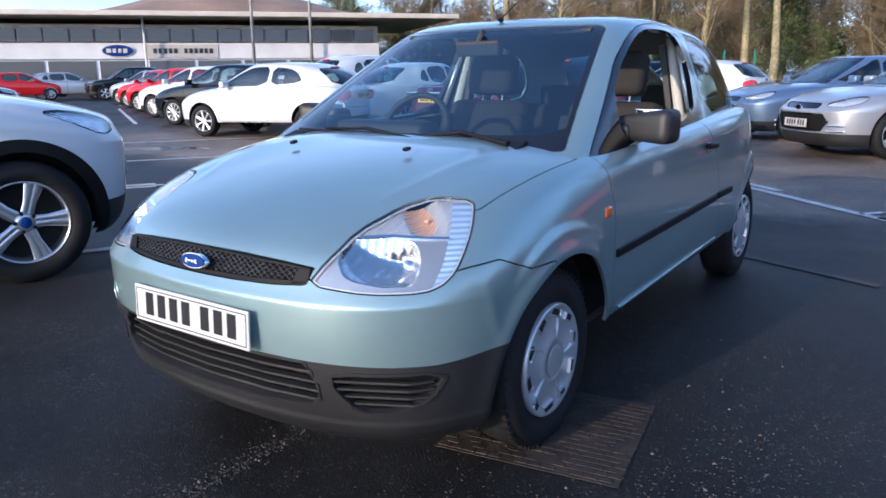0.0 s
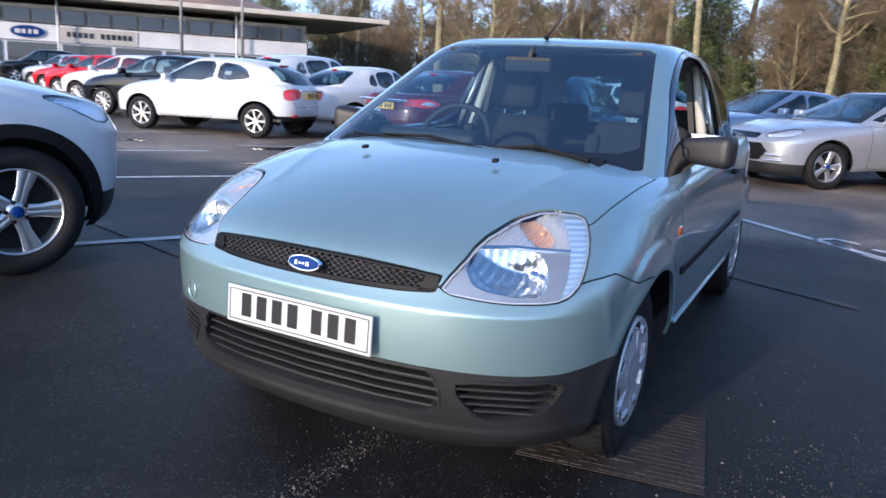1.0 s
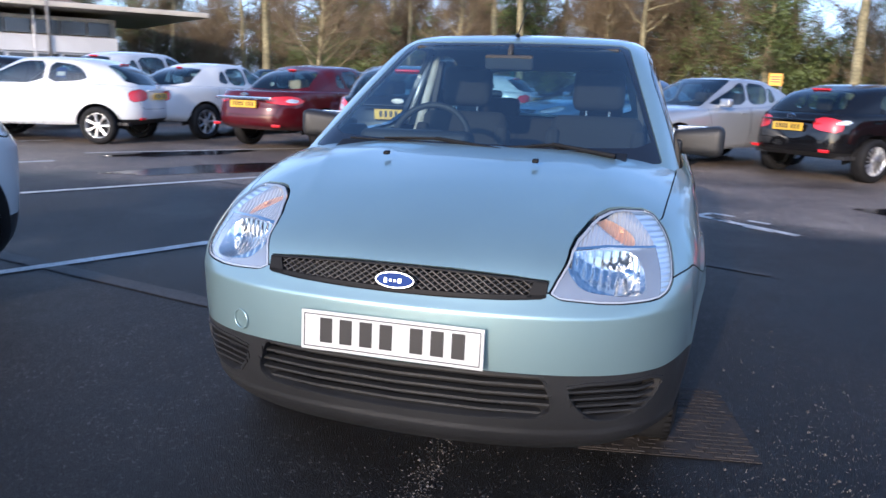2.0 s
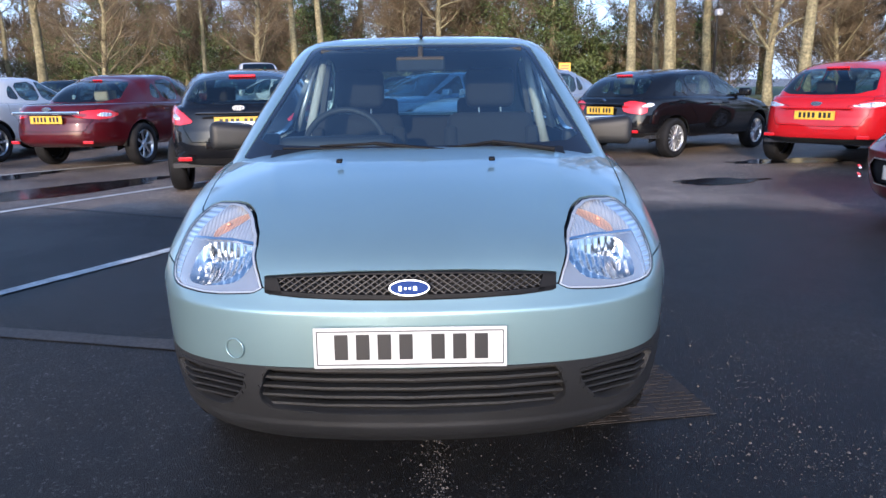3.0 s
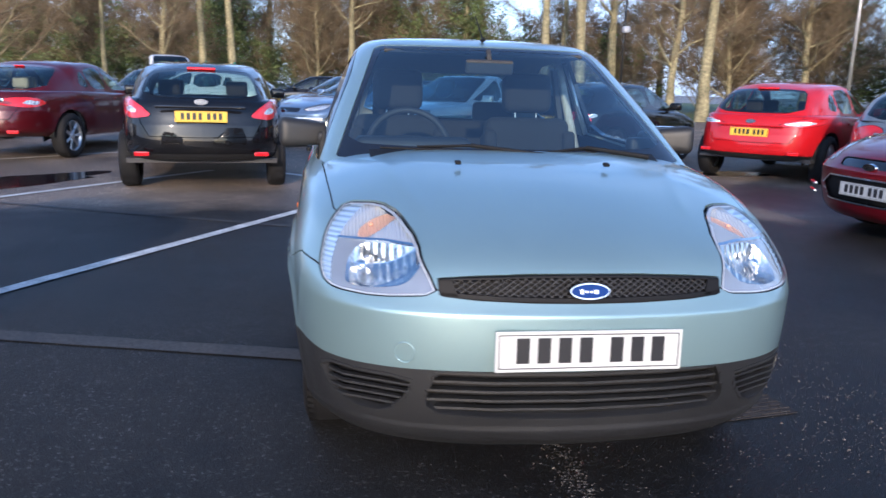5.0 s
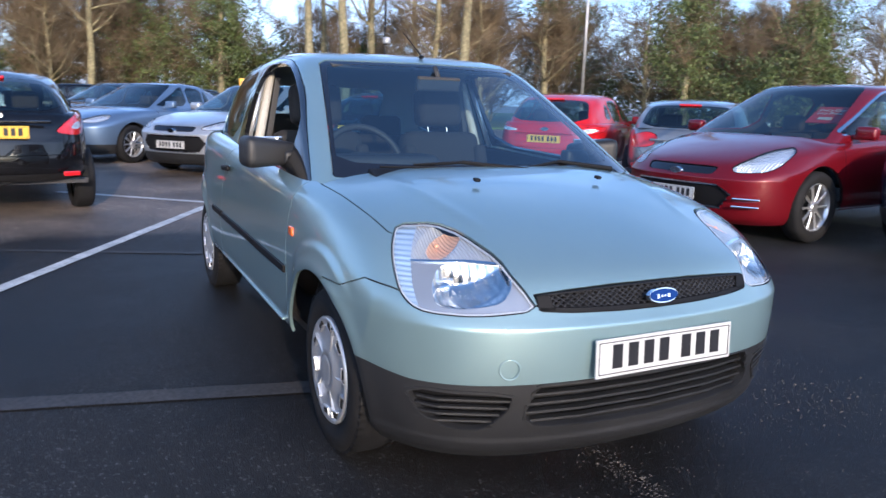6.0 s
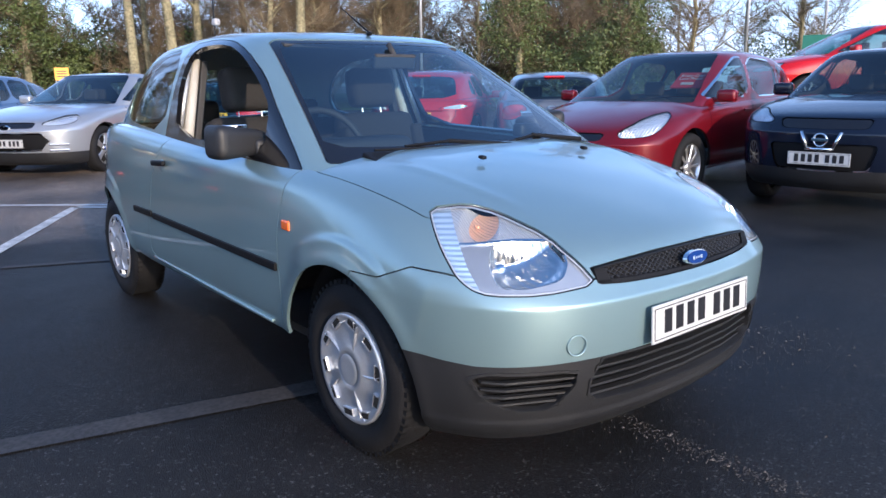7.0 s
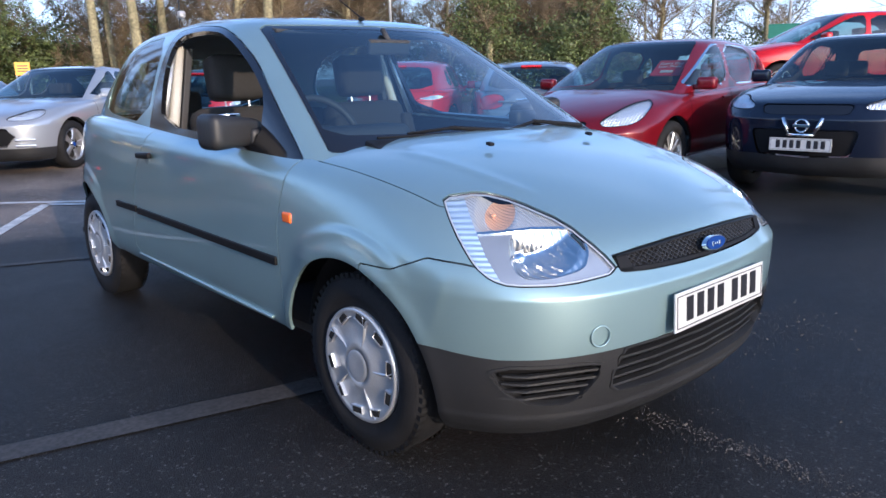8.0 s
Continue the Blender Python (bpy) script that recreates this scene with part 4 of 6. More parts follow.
def main_outside(car):
    for sg in (-1, 1):
        mir = empty("door_mirror", Matrix.Translation((sg * .822, 1.468, .988)))
        mir.parent = car
        # shell: a rounded block drawn narrower towards the door
        bm = bmesh.new()
        box(bm, (.235, .13, .130), Matrix(), .042, 4)
        for q in bm.verts:
            k = (q.co.x * sg + .1175) / .235
            q.co.z *= .66 + .36 * k
            q.co.z -= .010 * (1 - k)
            q.co.y *= .80 + .25 * k
            q.co.y += .03 * (1 - k)
        shell = part("mirror_shell", bm, M_MIRROR, mir, "dark grey plastic mirror shell", True)
        shell.matrix_local = Matrix.Translation((sg * -.010, 0, 0)) @ pose(0, 0, 0, 0, 0, sg * -6)
        bm = bmesh.new()
        box(bm, (.155, .006, .11), Matrix.Translation((sg * .0, .074, 0)), .01)
        part("mirror_glass", bm, M_CHROME, mir)
        bm = bmesh.new()
        box(bm, (.14, .07, .065), Matrix.Translation((sg * -.125, -.01, -.028)), .02, 3)
        part("mirror_arm", bm, M_MIRROR, mir, smooth=True)
        # wheel wells
        for yc in (FRONT_AXLE, REAR_AXLE):
            wv, wf = lathe([(0, .0), (0, .372), (.145, .372)], 40)
            keep = [q for q in wf if np.mean([wv[k][2] for k in q]) > -.03]
            w = piece("wheel_well", wv, keep, M_WELL, car)
            w.matrix_local = Matrix.Translation((sg * .585, yc, HUB)) @ pose(0, 0, 0, 0, 0, 0 if sg > 0 else 180)
        trim_wheel(car, sg * .702, FRONT_AXLE, HUB, sg)
        trim_wheel(car, sg * .688, REAR_AXLE, HUB, sg)
    # wipers
    for x0, x1, y1, z1 in ((.10, -.50, 1.055, .968), (.52, .0, 1.02, .955)):
        bm = bmesh.new()
        rod(bm, (x0, .965, .948), (x0 * .55 + x1 * .45, 1.03, .976), .010, .007)
        rod(bm, (x0 * .55 + x1 * .45, 1.03, .974), (x1 * .8 + x0 * .2, y1 - .03, z1), .006, .004)
        rod(bm, (x0 - .04, 1.005, .953), (x1 - .02, y1 - .040, z1 - .006), .0045)
        part("wiper", bm, M_TRIM, car, "black wiper")
    bm = bmesh.new()
    box(bm, (1.12, .10, .02), Matrix.Translation((0, .985, .932)) @ pose(0, 0, 0, 18, 0, 0), .006)
    part("scuttle", bm, M_TRIM, car)
    # aerial
    bm = bmesh.new()
    bmesh.ops.create_uvsphere(bm, u_segments=14, v_segments=8, radius=.014, matrix=Matrix.Translation((0, 1.79, 1.414)) @ Matrix.Diagonal((.8, 1.5, .7, 1)))
    rod(bm, (0, 1.79, 1.418), (0, 2.02, 1.545), .0034, .002)
    part("aerial", bm, M_TRIM, car, "short black roof aerial")


# ---------------------------------------------------------------- parked cars
def remap(xs, ys):
    xs, ys = np.array(xs, float), np.array(ys, float)

    def go(a):
        out = np.interp(a, xs, ys)
        out = np.where(a < xs[0], ys[0] + (a - xs[0]), out)
        return np.where(a > xs[-1], ys[-1] + (a - xs[-1]), out)
    return go


def parked_car(name, m, spec, label, fine=True):
    """One parked car with its panels, panes, lamps, plates and wheels. spec gives its measures."""
    g = dict(L=4.3, W=1.82, H=1.48, fo=.90, wb=2.65, cowl=1.15, scr=1.95, roof=3.55, tail=4.15, clr=.20, lip=.74, cz=.98, belt=1.02, r=.32, rims="ten", paint=M_PAINT, plate="f",
             doors=5, lower=True, group="")
    g.update(spec)
    car = empty(name, m, label=label, category="car", group="cars in the car park")
    mi, mj = (96, 64) if fine else (64, 44)
    saloon = g["tail"] < g["L"] - .35
    tail_base = 3.74 if not saloon else 3.02
    fy = remap((.043, FRONT_AXLE, 1.0, REAR_AXLE, 3.88), (0, g["fo"], g["cowl"], g["fo"] + g["wb"], g["L"]))
    fz = remap((0, .2, .45, .70, .945, 1.02), (0, g["clr"], .45 * g["lip"] / .70, g["lip"], g["cz"], g["belt"]))
    cy = remap((.80, 1.0, 1.72, 3.25, 3.80), (g["cowl"] - .15, g["cowl"], g["scr"], g["roof"], g["tail"]))
    czm = remap((.84, .945, 1.448), (g["cz"] - .10, g["cz"], g["H"]))
    sx = g["W"] / 1.66
    axles = [(g["fo"], g["r"]), (g["fo"] + g["wb"], g["r"])]

    def low(sheet):
        v, f = sheet
        return np.stack([v[:, 0] * sx, fy(v[:, 1]), fz(v[:, 2])], 1), f

    def high(sheet):
        v, f = sheet
        return np.stack([v[:, 0] * sx, cy(v[:, 1]), czm(v[:, 2])], 1), f

    def arched(sheet):
        v, f = sheet
        return cut(v, f, -arch_field(v, axles, g["r"] + .055))[0]

    s = Sheets(*low_sheet(mi, mj, (1.03, tail_base)), .003)
    lamp = g.get("lamp", [(.85, .80), (.70, .80), (.42, .70), (.40, .66), (.62, .66), (.78, .70)])
    lens = s.take(lambda v: near(inside(rounded(lamp, 1), slant(v), v[:, 2]), v, -1, .9))
    grille = s.take(lambda v: near(inside(g.get("grille", [(-.2, .70), (.36, .70), (.33, .63), (-.2, .625)]), v[:, 0], v[:, 2]), v, -1, .3))
    mouth = s.take(lambda v: near(inside(g.get("mouth", [(-.2, .52), (.42, .52), (.36, .33), (-.2, .31)]), v[:, 0], v[:, 2]), v, -1, .3))
    tl = g.get("tail_lamp", [(.60, .66), (.30, .70), (.28, .86), (.40, .92), (.62, .86)])
    rear = s.take(lambda v: near(inside(rounded(tl, 1), tail_slant(v), v[:, 2]), v, 3.2, 9))
    skirts = [s.take(lambda v: near(np.full(len(v), .33) - v[:, 2], v, -1, .75), .001), s.take(lambda v: near(np.full(len(v), .40) - v[:, 2], v, 3.3, 9), .001)] if g["lower"] else []
    doors = [[(1.12, 1.2), (1.19, .68), (1.18, .31), (2.05, .31), (2.08, .7), (2.05, 1.2)], [(2.09, 1.2), (2.10, .31), (2.62, .31), (2.75, .6), (2.95, .8), (2.95, 1.2)]]
    if g["doors"] == 3:
        doors = [[(1.12, 1.2), (1.19, .68), (1.18, .31), (2.35, .31), (2.45, .7), (2.4, 1.2)]]
    panels = [s.take(lambda v, p=p: inside(p, v[:, 1], v[:, 2])) for p in doors]
    tailgate = s.take(lambda v: near(inside([(-.3, 1.4), (.60, 1.4), (.56, .70), (.48, .56), (-.3, .55)], v[:, 0], v[:, 2]), v, 3.45 if not saloon else 3.1, 9))
    body = (s.v, s.f)
    piece("body", *both(arched(low(body))), g["paint"], car)
    sh = Sheets(*low_sheet(mi // 2, mj // 2, (1.03, tail_base)), 0)
    sh.take(lambda v: near(inside(lamp, slant(v), v[:, 2]), v, -1, .9))
    sh.take(lambda v: near(inside([(-.2, .56), (.44, .56), (.38, .29), (-.2, .27)], v[:, 0], v[:, 2]), v, -1, .3))
    shell = both(arched(low((sh.v, sh.f))))
    piece("inner_shell", *sunk(shell, .03), M_BLACKGAP, car)
    piece("boot_lid" if saloon else "tailgate", *both(low(tailgate)), g["paint"], car)
    for k in skirts:
        piece("bumper_skirt", *both(arched(low(k))), M_GREY, car)
    piece("grille", *both(sunk(low(grille), .01)), M_GLOSSBLACK, car)
    piece("air_intake", *both(sunk(low(mouth), .02)), M_TRIM, car)
    for flip in (lambda q: q, flipped):
        for p in panels:
            piece("door", *flip(arched(low(p))), g["paint"], car)
        h = piece("headlight", *flip(low(lens)), M_LENS, car)
        h.visible_shadow = False
        piece("reflector", *flip(sunk(low(lens), .012)), M_BGREFLECT, h)
        sv, sf = lipped(low(lens), .014)
        piece("lamp_seal", *flip(tight(sv + np.zeros(3), sf[len(lens[1]):])), M_GLOSSBLACK, h)
        piece("tail_light", *flip(low(rear)), M_RED, car, "red tail light")
    # cabin
    v, f = spline_sheet(CABIN_NET, mi, mj)
    v, f = cut(v, f, v[:, 2] - np.interp(v[:, 1], (.9, 1.1, 1.9, 2.6, 3.3), (.90, .90, .93, .95, .96)))[0]
    c = Sheets(v, f, .001)
    screen = c.take(lambda v: near(inside([(-.3, .93), (.35, .93), (.68, .94), (.635, 1.06), (.505, 1.37), (.47, 1.395), (-.3, 1.40)], v[:, 0], v[:, 2]), v, -1, 2.0))
    rg = c.take(lambda v: near(inside(rounded([(-.3, 1.335), (.42, 1.32), (.50, 1.25), (.56, .99), (-.3, .97)], 1), v[:, 0], v[:, 2]), v, 3.1, 9))
    wins = [[(1.16, .965), (2.02, .985), (2.06, 1.355), (1.90, 1.34), (1.70, 1.25), (1.42, 1.10)], [(2.10, .985), (2.72, 1.0), (2.80, 1.32), (2.12, 1.358)], [(2.77, 1.005), (3.08, 1.05), (3.0, 1.22), (2.86, 1.30)]]
    if g["doors"] == 3:
        wins = [[(1.16, .965), (2.30, .985), (2.34, 1.352), (1.95, 1.35), (1.70, 1.25), (1.42, 1.10)], [(2.38, .99), (3.08, 1.05), (2.98, 1.22), (2.80, 1.31), (2.42, 1.345)]]
    panes = [c.take(lambda v, p=p: np.where(v[:, 0] > .3, inside(rounded(p, 1), v[:, 1], v[:, 2]), -1)) for p in wins]
    piece("roof", *both(high((c.v, c.f))), g["paint"], car)
    piece("headlining", *sunk(both(high((c.v, c.f))), .03), M_DASH, car)
    w = piece("windscreen", *both(high(screen)), M_BGGLASS, car)
    w.visible_shadow = False
    w = piece("rear_window", *both(high(rg)), M_BGGLASS, car)
    w.visible_shadow = False
    for flip in (lambda q: q, flipped):
        for p in panes:
            q = piece("side_window", *flip(high(p)), M_BGGLASS, car)
            q.visible_shadow = False
    if g.get("brightwork"):
        for flip in (lambda q: q, flipped):
            for p in wins:
                ring = cut(v, f, np.where(v[:, 0] > .3, .008 - np.abs(inside(rounded(p, 1), v[:, 1], v[:, 2]) + .010), -1))[0]
                piece("window_trim", *flip((lambda t: (t[0] + normals(*t) * .004, t[1]))(high(ring))), M_CHROME, car, "chrome window trim")
    if g.get("chrome_mouth"):
        sheet_ = low_sheet(160, 120, (1.03, tail_base))
        ring = cut(*sheet_, near(.007 - np.abs(inside(g["mouth"], sheet_[0][:, 0], sheet_[0][:, 2]) + .004), sheet_[0], -1, .3))[0]
        ring = (lambda t: (t[0] + normals(*t) * .006, t[1]))(low(ring))
        piece("intake_trim", *both(ring), M_CHROME, car, "chrome frame of the air intake")
        for sg in (-1, 1):
            for z in (.36, .43):
                bm = bmesh.new()
                box(bm, (.24, .03, .02), Matrix.Translation((sg * .64 * sx, .115, z * g["lip"] / .70)) @ pose(0, 0, 0, 0, 0, sg * 32), .008)
                part("fog_trim", bm, M_CHROME, car, "chrome fog lamp trim")
    if g.get("cladding"):
        sheet_ = low(low_sheet(150, 100, (1.03, tail_base)))
        wide_ = arch_field(sheet_[0], axles, g["r"] + .125)
        slim = arch_field(sheet_[0], axles, g["r"] + .052)
        halfway = g["fo"] + g["wb"] / 2 - sheet_[0][:, 1]
        for sign in (1, -1):
            trim_ = cut(*sheet_, np.minimum(np.minimum(wide_, -slim), halfway * sign))[0]
            trim_ = (trim_[0] + normals(*trim_) * .006, trim_[1])
            for flip in (lambda q: q, flipped):
                piece("arch_cladding", *flip(trim_), M_TRIM, car, "black plastic arch cladding")
    if g.get("vee"):
        bm = bmesh.new()
        pz0 = .44 * g["lip"] / .70 + g["fp"]
        for sg in (-1, 1):
            rod(bm, (sg * .165, .004, pz0 + .235), (sg * .105, -.016, pz0 + .085), .015, .015, 8)
        rod(bm, (-.11, -.016, pz0 + .085), (.11, -.016, pz0 + .085), .015, .015, 8)
        part("grille_emblem", bm, M_CHROME, car, "chrome v-shaped grille emblem", True)
        rv_, rf_ = lathe([(-.01, .062), (.006, .060), (.006, .048), (-.01, .046)], 28)
        ring_ = piece("round_badge", rv_, rf_, M_CHROME, car, "round chrome badge")
        ring_.matrix_local = Matrix.Translation((0, -.012, pz0 + .165)) @ pose(0, 0, 0, 0, 0, -90)
        bm = bmesh.new()
        box(bm, (.14, .012, .026), Matrix.Translation((0, -.018, pz0 + .165)), .003)
        part("badge_bar", bm, M_CHROME, car)
    # seats seen through the glass, floor
    bm = bmesh.new()
    box(bm, (g["W"] - .26, g["tail"] - g["cowl"] - .3, .05), Matrix.Translation((0, (g["cowl"] + g["tail"]) / 2, .34)))
    box(bm, (g["W"] - .34, .4, .2), Matrix.Translation((0, g["cowl"] + .28, g["cz"] - .12)), .06)
    part("dashboard", bm, M_DASH, car)
    for y, sgs in ((g["scr"] + .35, (-.38, .38)), (min(g["roof"] - .55, g["scr"] + 1.2), (-.38, .38))):
        for x in sgs:
            bm = bmesh.new()
            box(bm, (.46, .16, .58), Matrix.Translation((x, y, g["cz"] - .28)) @ pose(0, 0, 0, -14, 0, 0), .06)
            box(bm, (.25, .10, .18), Matrix.Translation((x, y + .09, g["cz"] + .12)), .04)
            part("seat", bm, g.get("trim", M_SEAT), car, smooth=True)
    # mirrors, handles, plates, wheels
    for sg in (-1, 1):
        bm = bmesh.new()
        box(bm, (.20, .11, .13), Matrix.Translation((sg * (g["W"] / 2 + .05), g["cowl"] + .42, g["cz"] + .06)), .04, 3)
        box(bm, (.10, .05, .05), Matrix.Translation((sg * (g["W"] / 2 - .05), g["cowl"] + .42, g["cz"] + .02)), .015)
        part("door_mirror", bm, g.get("mirror", g["paint"]), car, smooth=True)
        for y in ([2.0] if g["doors"] == 3 else [1.9, 2.62]):
            bm = bmesh.new()
            box(bm, (.025, .17, .028), Matrix.Translation((sg * (g["W"] / 2 - .002), float(fy(np.array([y]))[0]) + .02, g["cz"] - .10)), .01)
            part("door_handle", bm, g["paint"], car)
        for y, r in axles:
            alloy_wheel(car, sg * (g["W"] / 2 - .115), y, r, sg, r, g["rims"])
            if fine:
                wv, wf = lathe([(0, .0), (0, r + .075), (.17, r + .075)], 32)
                well = piece("wheel_well", wv, [q for q in wf if np.mean([wv[k][2] for k in q]) > -.03], M_WELL, car)
                well.matrix_local = Matrix.Translation((sg * (g["W"] / 2 - .27), y, r)) @ pose(0, 0, 0, 0, 0, 0 if sg > 0 else 180)
    number_plate(car, Matrix.Translation((0, -.012, .44 * g["lip"] / .70 + g.get("fp", 0))), M_PLATE_W)
    pz, py = g.get("rp", (.80, .0))
    number_plate(car, Matrix.Translation((0, g["L"] + .004 + py, pz)) @ pose(0, 0, 0, 0, 0, 180), M_PLATE_Y)
    for y, z, turn in ((.02, .60 * g["lip"] / .70 + .04, 0), (g["L"] - .03 + py, pz + .15, 180)):
        if g.get("vee") and not turn:
            continue
        bm = bmesh.new()
        bmesh.ops.create_cone(bm, cap_ends=True, segments=24, radius1=1, radius2=.9, depth=.4, matrix=Matrix.Translation((0, y, z)) @ pose(0, 0, 0, 90, 0, turn) @ Matrix.Diagonal((.075, .032, .05, 1)))
        part("badge", bm, M_CHROME, car)
    bm = bmesh.new()
    box(bm, (.16 if saloon else .30, .03, .016 if saloon else .026), Matrix.Translation((0, float(cy(np.array([3.36]))[0]), float(czm(np.array([1.335]))[0]))) @ pose(0, 0, 0, 30, 0, 0), .01)
    part("high_brake_light", bm, M_RED, car, "red high-level brake light")
    for sg in (-1, 1):
        bm = bmesh.new()
        box(bm, (.15, .03, .045), Matrix.Translation((sg * .55 * sx, g["L"] - .058, g["clr"] + .24)) @ pose(0, 0, 0, 0, 0, sg * -9), .01)
        part("rear_reflector", bm, M_RED, car, "red bumper reflector")
    if g.get("tail_clear"):
        ring = low_sheet(mi, mj, (1.03, tail_base))
        ring = cut(*ring, near(inside(rounded(g["tail_clear"], 1), tail_slant(ring[0]), ring[0][:, 2]), ring[0], 3.2, 9))[0]
        ring = (lambda t: (t[0] + normals(*t) * .004, t[1]))(low(ring))
        for flip in (lambda q: q, flipped):
            piece("clear_lamp", *flip(ring), M_BGREFLECT, car, "clear part of the tail light")
    # dark strip that carries the rear plate
    bm = bmesh.new()
    box(bm, (1.1 if g.get("chrome") else .9, .03, .045 if g.get("chrome") else .03), Matrix.Translation((0, g["L"] - .005 + py, pz + .095)), .012)
    part("plate_handle", bm, M_CHROME if g.get("chrome") else g["paint"], car)
    return car

# ---------------------------------------------------------------- ground
def asphalt(name, dark, wet, far_tone):
    m = bpy.data.materials.new(name)
    m.use_nodes = True
    nodes, links = m.node_tree.nodes, m.node_tree.links
    b = nodes["Principled BSDF"]
    b.inputs["Specular IOR Level"].default_value = .21
    tc = nodes.new("ShaderNodeTexCoord")

    def tex(scale, detail=6, rough=.6):
        t = nodes.new("ShaderNodeTexNoise")
        t.inputs["Scale"].default_value, t.inputs["Detail"].default_value, t.inputs["Roughness"].default_value = scale, detail, rough
        links.new(tc.outputs["Object"], t.inputs["Vector"])
        return t

    def ramp(src, a, b_, c0, c1):
        r = nodes.new("ShaderNodeMapRange")
        r.inputs["From Min"].default_value, r.inputs["From Max"].default_value = a, b_
        r.inputs["To Min"].default_value, r.inputs["To Max"].default_value = c0, c1
        links.new(src, r.inputs["Value"])
        return r.outputs["Result"]
    grit, mid, big = tex(210, 3, .8), tex(9), tex(.55, 5, .55)
    stones = nodes.new("ShaderNodeTexVoronoi")
    stones.inputs["Scale"].default_value = 230
    links.new(tc.outputs["Object"], stones.inputs["Vector"])
    mul = nodes.new("ShaderNodeMath")
    mul.operation = "MULTIPLY"
    links.new(ramp(grit.outputs["Fac"], .38, .72, .15, 3.8), mul.inputs[0])
    links.new(ramp(big.outputs["Fac"], .35, .68, .5, 2.1), mul.inputs[1])
    mul2 = nodes.new("ShaderNodeMath")
    mul2.operation = "MULTIPLY"
    links.new(mul.outputs["Value"], mul2.inputs[0])
    links.new(ramp(mid.outputs["Fac"], .3, .7, .85, 1.2), mul2.inputs[1])
    chips = nodes.new("ShaderNodeTexVoronoi")
    chips.inputs["Scale"].default_value = 120
    links.new(tc.outputs["Object"], chips.inputs["Vector"])
    apart = nodes.new("ShaderNodeSeparateColor")
    links.new(chips.outputs["Color"], apart.inputs["Color"])
    mul3 = nodes.new("ShaderNodeMath")
    mul3.operation = "MULTIPLY"
    links.new(mul2.outputs["Value"], mul3.inputs[0])
    links.new(ramp(apart.outputs["Red"], .90, .99, 1.0, 3.8), mul3.inputs[1])
    mul2 = mul3
    col = nodes.new("ShaderNodeMixRGB")
    col.blend_type = "MULTIPLY"
    col.inputs["Fac"].default_value = 1
    # lighter and browner tone beyond the near bays, with an uneven edge
    place = nodes.new("ShaderNodeSeparateXYZ")
    links.new(tc.outputs["Object"], place.inputs["Vector"])

    def calc(kind, p, q):
        n = nodes.new("ShaderNodeMath")
        n.operation = kind
        for k, src in enumerate((p, q)):
            if isinstance(src, (int, float)):
                n.inputs[k].default_value = src
            else:
                links.new(src, n.inputs[k])
        return n.outputs["Value"]
    reach = calc("ADD", place.outputs["Y"], calc("MULTIPLY", calc("MAXIMUM", calc("SUBTRACT", place.outputs["X"], 3.2), 0.0), .5))
    reach = calc("ADD", reach, ramp(tex(.9, 4, .5).outputs["Fac"], .3, .7, -.35, .35))
    far_mask = calc("MULTIPLY", ramp(reach, 5.0, 5.7, 0, 1), ramp(place.outputs["X"], -16, -11, 0, 1))
    tone = nodes.new("ShaderNodeMixRGB")
    tone.inputs["Color1"].default_value = (dark, dark * .975, dark * .95, 1)
    tone.inputs["Color2"].default_value = (far_tone, far_tone * .82, far_tone * .66, 1)
    links.new(far_mask, tone.inputs["Fac"])
    links.new(tone.outputs["Color"], col.inputs["Color1"])
    links.new(mul2.outputs["Value"], col.inputs["Color2"])
    links.new(col.outputs["Color"], b.inputs["Base Color"])
    links.new(ramp(big.outputs["Fac"], .38, .62, wet, .62), b.inputs["Roughness"])
    bp = nodes.new("ShaderNodeBump")
    bp.inputs["Strength"].default_value, bp.inputs["Distance"].default_value = .7, .004
    links.new(stones.outputs["Distance"], bp.inputs["Height"])
    links.new(bp.outputs["Normal"], b.inputs["Normal"])
    return m


M_ASPHALT = asphalt("damp_asphalt", .0088, .46, .080)
M_LINE = material("worn_white_paint", (.54, .54, .52), .6, grain=.35, grain_scale=90, patch=.25, patch_scale=6, bump=.2)
M_JOINT = material("tar_seam", (.042, .040, .039), .7, grain=.4, grain_scale=60, patch=.3, patch_scale=5)
M_GRASS = material("winter_grass", (.07, .10, .025), .9, grain=.5, grain_scale=14, patch=.3, patch_scale=.4, bump=.6)
M_METAL_COVER = material("rusty_cover", (.026, .0205, .0165), .8, 0, grain=.4, grain_scale=50, patch=.4, patch_scale=9, bump=.5)
M_CONCRETE = material("kerb_concrete", (.32, .31, .29), .8, grain=.2, grain_scale=80, patch=.2, patch_scale=1.5, bump=.3)

bm = bmesh.new()
bmesh.ops.create_grid(bm, x_segments=8, y_segments=8, size=900)
tagged(part("ground", bm, M_ASPHALT), label="dark damp asphalt of a car park", category="ground", kind="structure")


def sheet(name, pts, mat, label, z, category="ground"):
    bm = bmesh.new()
    bm.faces.new([bm.verts.new((x, y, z)) for x, y in pts])
    return tagged(part(name, bm, mat), label=label, category=category, kind="structure")


M_PUDDLE = material("standing_water", (.008, .008, .010), .14, patch=.1, patch_scale=2)


